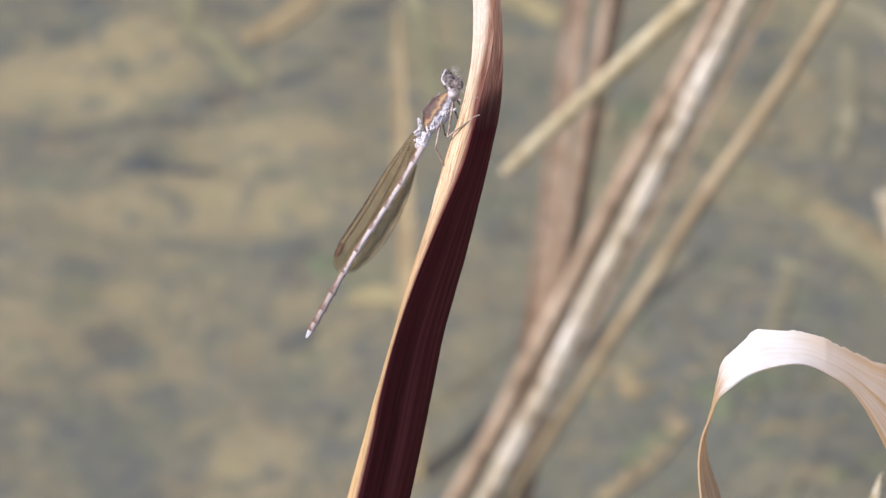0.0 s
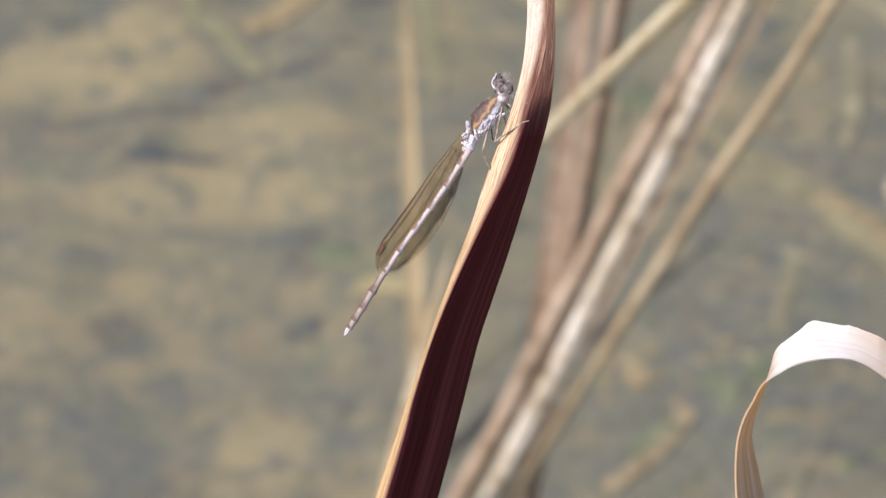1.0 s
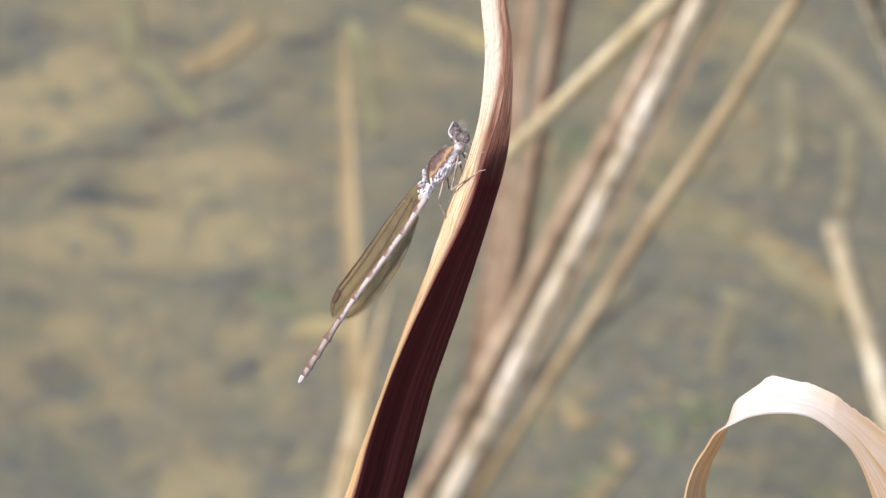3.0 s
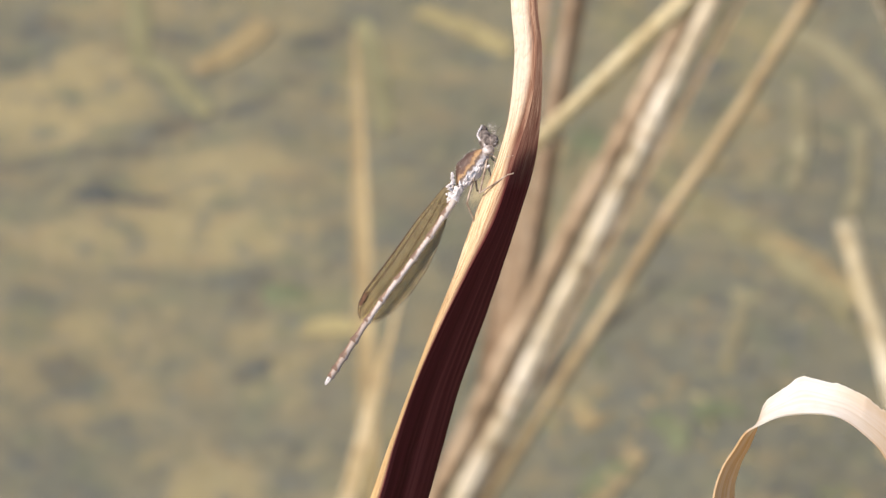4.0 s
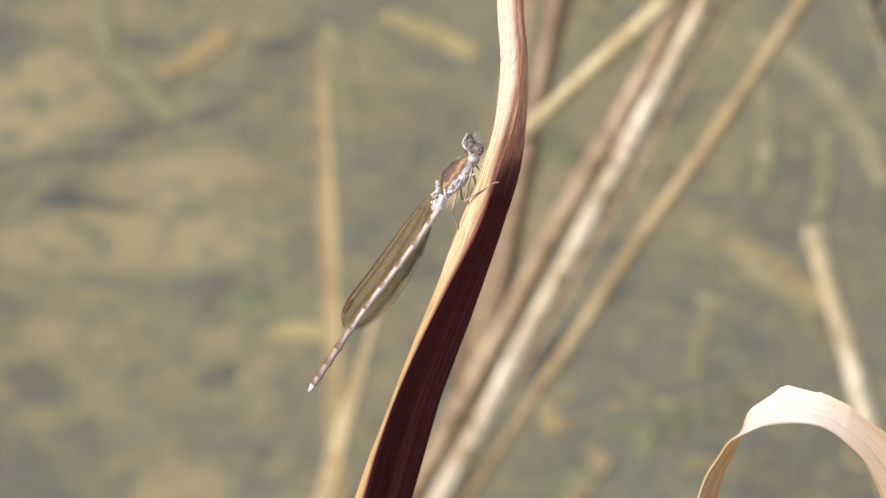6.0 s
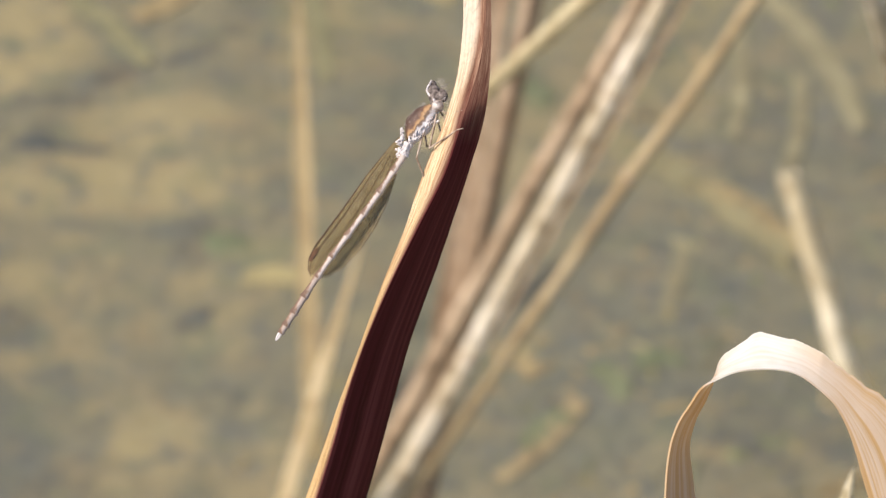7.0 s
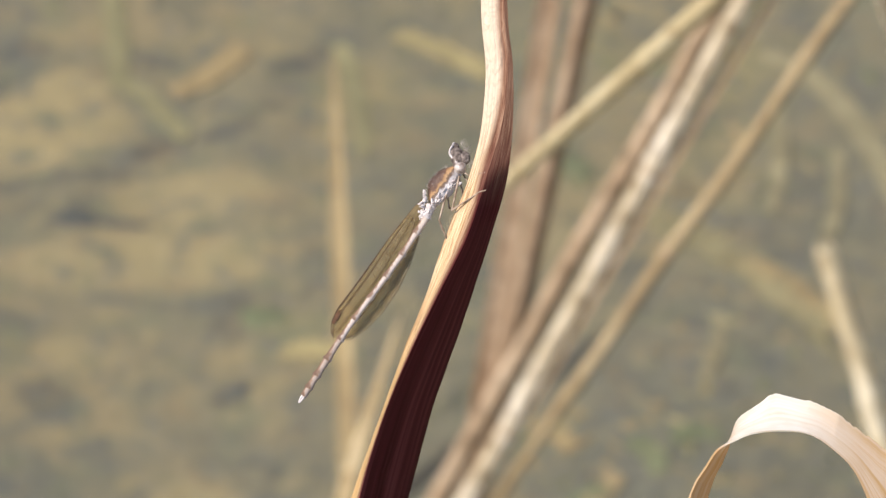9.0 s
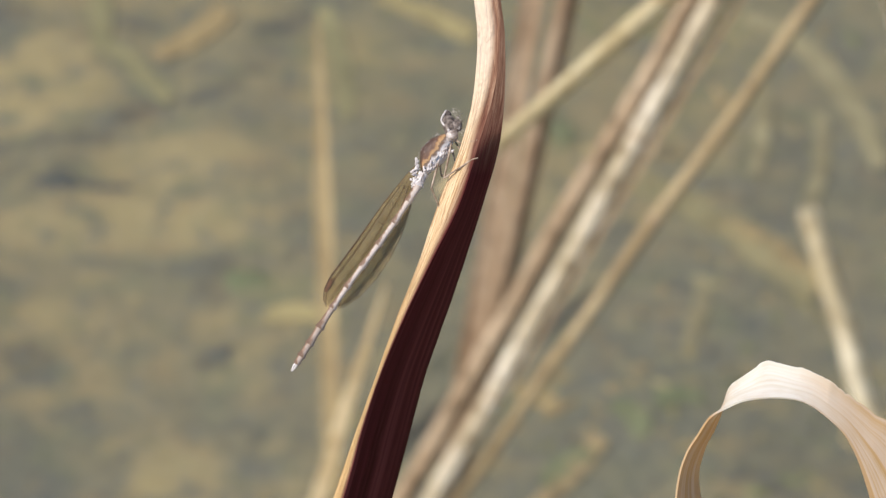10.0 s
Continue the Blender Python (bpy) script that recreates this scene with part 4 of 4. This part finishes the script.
    for k in range(120):
        c = near.lerp(far, rng.uniform(0.1, 1.1)) + Vector((rng.uniform(2, 20), rng.uniform(-14, 4), rng.uniform(2, 16)))
        d = Vector((rng.uniform(0.4, 1), rng.uniform(-0.6, 0.2), rng.uniform(-0.3, 0.8))).normalized() * rng.uniform(3.5, 7.5)
        tube(bm, [c * UNIT, (c + d) * UNIT], [0.22 * UNIT, 0.08 * UNIT], 3)
    part("bristles", bm, HAIR, head, "fine pale hairs")
    # abdomen
    cuts = [-8, -32, -66, -112, -160, -208, -254, -298, -340, -374, -400, -416]
    line = lambda u: np.interp(u, [-440, -400, -300, -245, -180, -119, -41, 0], [3, 3.5, 5.5, 8.5, 14.5, 19.5, 22, 18])
    for k, (u0, u1) in enumerate(zip(cuts, cuts[1:])):
        bm = bmesh.new()
        spine, radii = [], []
        for f in np.linspace(0, 1, 9):
            u = u0 + (u1 - u0) * f
            spine.append(Vector((line(u), -6 - 4 * (1 if u > -60 else 0.5), u)) * UNIT)
            base = np.interp(-u, [0, 40, 70, 280, 350, 410, 420], [11, 8, 6.2, 6.0, 7.6, 7.2, 4.5])
            radii.append(base * (0.84 + 0.42 * f ** 5 + 0.08 * (1 - f) ** 6) * UNIT)
        tube(bm, spine, radii, 14, True, 1.0, (1, 0.2, 0), 1.0)
        part("abdomen_segment", bm, POWDER if k < 1 else TAIL if k > 6 else ABDOMEN, fly)
    for s in (-1, 1):
        bm = bmesh.new()
        tube(bm, [Vector(p) * UNIT for p in ((3 + s * 1.6, -8, -413), (3 + s * 2.0, -8, -421), (2.5 + s * 0.7, -8, -431))], [2.6 * UNIT, 2.2 * UNIT, 1.0 * UNIT], 7)
        part("tail_clasper", bm, POWDER, fly, "pale tail clasper")
    # four wings laid together over the far side
    for length, depth, turn, scale in ((294, 0.35, 0.0, 1.0), (291, 0.6, 0.35, 0.97), (287, 0.85, -0.35, 1.0), (290, 1.1, 0.15, 0.95)):
        build_wing(fly, length, depth, turn, scale)
    # legs: hip, knee, ankle, claw
    build_leg(fly, ((33, -14, 62), (54, -22, 3), (79, -42, 57), (86, -48, 64)), 0.13)
    build_leg(fly, ((34, -12, 72), (47, -20, 71), (62, -38, 84), (68, -44, 90)), 0.10)
    build_leg(fly, ((28, -12, 30), (44, -18, -24), (66, -16, -40), (72, -13, -45)), 0.13)
    build_leg(fly, ((33, 2, 60), (58, -4, 36), (72, -32, 56), (76, -38, 60)), 0.11)
    build_leg(fly, ((34, 4, 70), (50, -6, 62), (60, -24, 76), (64, -32, 80)), 0.10)
    build_leg(fly, ((28, 6, 28), (48, 0, 4), (62, -16, 16), (66, -22, 20)), 0.11)
    return fly


build_bed()
bed_litter()
PERCH_LEAF = build_perch()
CURLED_LEAF = build_curl()
DAMSELFLY = build_damselfly()

# ---- reeds behind ----
CLUMP = [
    reed_stem((1.5, -28.7, 1.336), (37.2, 41, 1.219), 0.0031, 0.0027, PALE, "bleached thick dry reed stalk leaning over the water", 3, 0.0, False, seed=1),
    reed_stem((-0.9, -26, 1.351), (36.2, 43.6, 1.233), 0.0031, 0.0027, PINKISH, "brown dry reed stalk leaning beside a bleached one", 3, 0.0, False, seed=2),
    reed_blade((3.6, -21.4, 1.351), (11.1, 33.5, 1.247), 0.0067, 0.0067, BROWN, "light brown upright dead reed leaf", 0.4, face=-30),
    reed_blade((5.1, -21.4, 1.361), (15.3, 33.5, 1.261), 0.0061, 0.0058, BROWN, "dull brown upright dead reed leaf", -0.5),
    reed_stem((4.2, -28.7, 1.336), (49.8, 40.6, 1.219), 0.0021, 0.0018, TAN, "thin tan dry reed stalk with a swollen joint", 2, 0.0, False, seed=3),
    reed_blade((-12.2, -29.4, 1.321), (-5.8, -4.3, 1.247), 0.0070, 0.0064, YELLOW, "straw yellow reed leaf standing in the water", 0.4, 0.35, face=-55),
    reed_blade((2, -29.4, 1.351), (37.5, 35.6, 1.247), 0.0020, 0.0016, PINKISH, "narrow brown dead leaf clasping a bleached stalk", 0.4),
    reed_stem((56.9, 16.1, 1.19), (49.6, 34.9, 1.13), 0.0029, 0.0024, PALE, "pale dry reed stalk at the edge of the clump", 1, 0.0, False, seed=6),
]
reed_stem((52.8, -18.7, 1.42), (46.2, 2.9, 1.42), 0.0036, 0.0032, ASH, "pale straw upright reed stump with a broken top", 0, 0.0, True, seed=5)
reed_blade((-10.8, -8, 1.46), (-12.1, 26.9, 1.44), 0.0060, 0.0051, SALLOW, "upright tan reed leaf with a pointed tip", 0.4, 0.35, face=-20)
reed_blade((51.4, -35.8, 0.749), (53.5, -31.9, 0.736), 0.0034, 0.0030, ASH, "narrow pale reed leaf tip", 0.3, 0.02, face=-50)


def hanging_reed():
    """A snapped stalk: rooted to the side, its top bent over and hanging."""
    end = aim(2.3, 4.9, 1.191)
    top = end + (aim(41.2, 40.2, 1.038) - end) * 1.45
    foot = Vector((top.x + 0.35, top.y + 0.03, BED_Z - 0.01))
    ob = thing("dry_reed", Matrix.Translation(foot), "straw yellow snapped reed stalk with its top hanging over", "reed", "dry reeds")
    bm = bmesh.new()
    spine = [foot, foot.lerp(top, 0.5), top - Vector((0, 0, 0.0058)), top + Vector((-0.006, 0, 0.0015))] + [top.lerp(end, f) for f in (0.15, 0.35, 0.55, 0.75, 0.9, 1)]
    tube(bm, [p - foot for p in spine], [0.0024] * 4 + [0.0022, 0.0022, 0.0024, 0.0020, 0.0020, 0.0015], 12)
    part("stalk", bm, STRAW, ob)
    bm = bmesh.new()
    for k in range(4):
        off = Vector((0.0009 * math.cos(k * 1.6), 0.0009 * math.sin(k * 1.6), 0))
        d = (end - top).normalized()
        tube(bm, [end - foot + off - d * 0.0029, end - foot + off * 1.5 + d * (0.0015 + 0.0010 * k)], [0.0007, 0.0001], 5)
    part("splinters", bm, STRAW, ob, "frayed broken end")
    return ob


SNAPPED = hanging_reed()

# ---- on the bed ----
for spec in [
    ((22.8, 9.4), (46.6, -8), 0.0088, OLIVE, "olive sunken reed blade on the pond bed"),
    ((35.9, 1.4), (47.6, -7), 0.0073, SALLOW, "tan sunken reed blade on the pond bed"),
    ((47.6, 15.1), (45.9, 2.7), 0.0052, DRAB, "drab sunken reed blade on the pond bed"),
    ((40.2, 21), (39.8, 7.4), 0.0052, DRAB, "drab sunken reed blade on the pond bed"),
    ((33.4, -5), (31.8, -13), 0.0045, DRAB, "drab sunken reed blade on the pond bed"),
    ((21.5, -24), (11.8, -32.7), 0.0066, TAN, "tan sunken reed blade on the pond bed"),
    ((57.8, -29.9), (50.5, -35), 0.0060, TAN, "tan sunken reed blade on the pond bed"),
    ((39, 26.8), (48.4, 20.8), 0.0078, SUNKEN_STRAW, "straw coloured sunken reed blade on the pond bed"),
    ((47.6, 21.6), (55, 8.5), 0.0084, SUNKEN_STRAW, "straw coloured sunken reed blade on the pond bed"),
    ((-22.9, 27.2), (-31.1, 21.8), 0.0098, SUNKEN_ORANGE, "orange brown dead leaf under water"),
    ((-18.4, -9.3), (-11, -10.2), 0.0064, SUNKEN_YELLOW, "yellow dead leaf under water"),
    ((-4.9, 28.9), (6.4, 23.8), 0.0080, SUNKEN_YELLOW, "yellow dead leaf under water"),
    ((13.8, -19.2), (16, -21.2), 0.0060, SUNKEN_ORANGE, "orange brown dead leaf under water"),
    ((-39.5, 36), (-37.8, 22), 0.0075, SUNKEN_OLIVE, "olive dead reed blade under water"),
    ((-37.2, 23), (-29.6, 15.6), 0.0068, SUNKEN_OLIVE, "olive dead reed blade under water"),
    ((-11.4, 27.5), (-8.6, 13.5), 0.0062, SUNKEN_OLIVE, "olive sunken reed blade on the pond bed"),
    ((23.2, -20), (26.5, -24), 0.0073, SUNKEN_GREEN, "green weed blade under water"),
    ((27.9, -20.2), (33.9, -19.9), 0.0073, SUNKEN_GREEN, "green weed blade under water"),
    ((13.5, 12.8), (18.5, 11.5), 0.0102, SUNKEN_GREEN, "green weed blade under water"),
    ((15.1, -29.4), (20.5, -25.4), 0.0073, SUNKEN_GREEN, "green weed blade under water"),
]:
    (x0, z0), (x1, z1), width, mat, label = spec
    weed = mat is SUNKEN_GREEN
    sunken_leaf(x0, z0, x1, z1, width, mat, label, name="water_weed" if weed else "sunken_leaf",
                group="weed on the pond bed" if weed else "leaves on the pond bed", bow=0.002)

for k, (c, length, width, turn, mat, kind) in enumerate([
    ((-42.6, 6.1), 0.0165, 0.0110, -4, SUNKEN_DARK, 0),
    ((-36.6, 5.7), 0.0240, 0.0045, -2, SUNKEN_DARK, 0),
    ((-23.7, -13.3), 0.0125, 0.0085, 8, SUNKEN_DARK, 0),
    ((-20.4, -5.3), 0.0190, 0.0110, 0, SUNKEN_GREEN, 1),
]):
    name, label, category, group = (("rotting_leaf", "dark rotting leaf on the pond bed", "dead leaf", "dark leaves on the pond bed"),
                                    ("algae_clump", "green algae clump on the pond bed", "algae", "algae clumps"))[kind]
    lump(name, *c, length, width, turn, mat, label, category, 0.0012, k * 1.37, group)

# seconds, sideways and upward sway in millimetres, lean in degrees
SWAY_ROWS = [
    (0, 1.12, 1.29, -4.38),
    (0.2, 3.66, 0.90, -3.39),
    (0.2, 3.67, 0.90, -3.38),
    (0.3, 2.50, 0.64, -3.79),
    (0.3, 2.51, 0.64, -3.77),
    (0.5, 0.83, 1.30, -4.29),
    (0.7, -1.35, 1.77, -4.45),
    (0.8, -2.06, 0.04, -2.88),
    (0.8, 0.65, 0.04, -2.91),
    (1, 0.18, -0.27, -1.71),
    (1.2, -1.52, 1.02, -3.28),
    (1.2, -1.51, 1.02, -3.27),
    (1.3, -0.62, 0.55, -2.62),
    (1.3, -0.62, 0.55, -2.60),
    (1.5, -0.39, 0.59, -2.01),
    (1.7, -1.95, 0.91, -2.24),
    (1.7, -1.94, 0.91, -2.23),
    (1.8, -0.93, 1.40, -1.54),
    (1.8, -0.93, 1.41, -1.54),
    (2, -0.26, 1.00, -1.04),
    (2.2, 0.87, 0.26, -0.51),
    (2.2, 0.87, 0.25, -0.52),
    (2.3, 1.69, -0.60, -0.59),
    (2.5, 1.43, 0.02, -0.98),
    (2.7, 0.70, 0.39, -1.27),
    (3.8, -1.32, 0.64, -0.77),
    (4, -0.47, 0.33, -0.69),
    (4.2, -0.74, 0.60, -0.57),
    (4.5, -0.04, 0.02, -0.08),
    (4.7, 1.07, -0.06, 0.22),
    (4.7, 1.08, -0.06, 0.22),
    (4.8, -0.67, 0.95, -1.05),
    (5, -0.21, 0.26, -0.87),
    (5.2, -0.18, 0.06, -0.54),
    (6.3, -0.38, 0.50, -0.18),
    (6.5, -0.05, 0.18, -0.45),
    (6.7, -0.09, 0.24, -0.50),
    (6.7, -0.09, 0.24, -0.51),
    (6.8, -0.68, 0.10, -0.60),
    (6.8, -0.68, 0.10, -0.61),
    (7, -1.35, 0.41, -0.95),
    (7.2, -1.01, 0.23, -0.90),
    (7.2, -1.00, 0.23, -0.90),
    (7.3, -0.58, 0.06, -0.84),
    (7.5, -0.66, 0.27, -1.03),
    (7.7, -1.14, 0.26, -1.11),
    (7.7, -1.13, 0.26, -1.11),
    (7.8, -0.58, 0.41, -0.94),
    (8, -0.33, 0.22, -0.95),
    (8.2, -0.39, 0.13, -0.96),
    (8.2, -0.39, 0.13, -0.95),
    (8.3, -0.33, 0.13, -0.92),
    (8.5, -0.76, 0.28, -1.04),
    (8.7, -0.37, 0.32, -0.96),
    (8.7, -0.35, 0.32, -0.96),
    (8.8, -0.50, 0.22, -0.95),
    (8.8, -0.48, 0.22, -0.95),
    (9, -0.54, 0.35, -1.10),
    (9.2, -0.35, 0.51, -1.25),
    (9.3, -0.12, 0.41, -1.14),
    (9.5, -0.27, 0.27, -1.27),
    (9.7, -0.28, 0.22, -1.31),
    (9.8, -0.13, -0.13, -1.16),
    (10, -0.58, 0.27, -1.27),
]

# seconds, lean of the clump, lean and nod of the snapped stalk in degrees, as the wind takes them
WIND_ROWS = [(0, 0.54, 0.3, 0.6), (0.5, 0.54, 0.3, 0.6), (1, 0.07, 0.2, -0.4), (1.5, -0.18, 0.1, -0.8), (2, -0.40, 0.15, -1.35), (2.7, -0.3, 0.15, -1.15),
             (4, -0.3, 0.15, -0.9), (4.5, 0, 0.15, -0.73), (5.2, 0.23, 0.25, -0.55), (6.3, 1.05, 0.4, -0.35), (7, 1.4, 0.5, -0.15), (8, 1.65, 0.45, 0.05),
             (8.5, 1.9, 0.35, 0.15), (9, 1.8, 0.32, 0.6), (9.5, 1.95, 0.32, 0.88), (10, 2.1, 0.35, 0.9)]
LEAF_SHARE = 1.1
# seconds, lean, tip and turn of the curled leaf in degrees, its sway sideways and upward in millimetres
CURL_ROWS = [
    (0, -12.5, 5, 12, 0.00, 0.00), (0.2, -12.3, 5, 11.6, 0.18, -0.04), (0.3, -12.2, 5, 11.4, 0.10, 0.00), (0.5, -12, 5, 11, 0.00, 0.00),
    (0.7, -9.4, 4.6, 8.6, -2.86, 0.82), (0.8, -8.1, 4.4, 7.4, -2.40, 0.50), (1, -5.5, 4, 5, 0.00, 0.00), (1.2, -7.0, 3.2, 6, -3.40, 0.50),
    (1.3, -4.3, 2.8, 3.8, -0.05, -0.09), (1.5, -3.5, 2, 3, 0.00, 0.00), (1.7, -3.1, 1.6, 2.4, 0.00, 0.30), (1.8, -2.9, 1.4, 2.1, -0.12, 0.51),
    (2, -2.5, 1, 1.5, 0.00, 0.00), (2.2, -2.214, 0.7143, 1.357, -0.58, 0.36), (2.3, -2.071, 0.5714, 1.286, 1.95, -0.75), (2.5, -1.786, 0.2857, 1.143, 0.00, 0.00),
    (2.7, -1.5, 0, 1, 0.00, 0.00), (3.8, -0.6538, 0, 0.1538, 0.00, 0.00), (4, -0.5, 0, 0, 0.00, 0.00), (4.2, -0.3, 0, 0, -0.97, 0.53),
    (4.5, 0, 0, 0, 0.00, 0.00), (4.7, 0, 0, 0, -1.24, 0.58), (4.8, 0, 0, 0, 0.55, 0.47), (5, 0, 0, 0, 0.00, 0.00),
    (5.2, 0, 0, 0, 0.00, 0.00), (6.3, 0, 0, 0, 0.00, 0.00), (6.5, 0, 0, 0, 0.00, 0.00), (6.7, 0, 0, 0, 0.05, 0.13),
    (6.8, 0, 0, 0, 0.08, -0.13), (7, 0, 0, 0, 0.00, 0.00), (7.2, -0.03333, 0, 0, 0.00, -0.08), (7.3, -0.05, 0, 0, -0.36, -0.08),
    (7.5, -0.08333, 0, 0, 0.00, 0.00), (7.7, -0.1167, 0, 0, -0.20, 0.05), (7.8, -0.1333, 0, 0, -0.32, 0.18), (8, -0.1667, 0, 0, 0.00, 0.00),
    (8.2, -0.2, 0, 0, 0.61, -0.29), (8.3, -0.2167, 0, 0, -0.33, 0.12), (8.5, -0.25, 0, 0, 0.00, 0.00), (8.7, -0.2833, 0, 0, 0.13, -0.05),
    (8.8, -0.3, 0, 0, -0.31, 0.04), (9, -0.3333, 0, 0, 0.00, 0.00), (9.2, -0.3667, 0, 0, 0.28, 0.09), (9.3, -0.3833, 0, 0, 0.09, 0.35),
    (9.5, -0.4167, 0, 0, 0.00, 0.00), (9.7, -0.45, 0, 0, 0.15, 0.01), (9.8, -0.4667, 0, 0, 0.02, -0.06), (10, -0.5, 0, 0, 0.00, 0.00),
]


def motions():
    fly, leaf = [], []
    for t, dx, dz, lean in SWAY_ROWS:
        shift = PERCH @ Matrix.Translation(Vector((dx, 0, dz)) * MM + HEAD_AT)
        fly.append((t, shift @ pose(0, 0, 0, 0, lean, 0) @ Matrix.Translation(BASE_AT - HEAD_AT) @ BODY))
        leaf.append((t, shift @ pose(0, 0, 0, 0, lean * LEAF_SHARE, 0) @ Matrix.Translation(-HEAD_AT)))
    walk(DAMSELFLY, fly)
    walk(PERCH_LEAF, leaf)
    crest = Vector((42.0, 2.5, -16.0)) * MM
    view = PERCH.to_3x3() @ Vector((0, 1, 0))
    across = PERCH.to_3x3() @ Vector((1, 0, 0))
    for reed in CLUMP + [SNAPPED]:
        rows = []
        for t, lean, snapped_lean, nod in WIND_ROWS:
            if reed is SNAPPED:
                turn = Matrix.Rotation(radians(nod), 4, across) @ Matrix.Rotation(radians(snapped_lean), 4, view)
            else:
                turn = Matrix.Rotation(radians(lean), 4, view)
            rows.append((t, Matrix.Translation(reed.location) @ turn))
        walk(reed, rows)
    walk(CURLED_LEAF, [(t, PERCH @ Matrix.Translation(crest + Vector((dx, 0, dz)) * MM) @ pose(0, 0, 0, tip, lean, turn) @ Matrix.Translation(-crest)) for t, lean, tip, turn, dx, dz in CURL_ROWS])


motions()
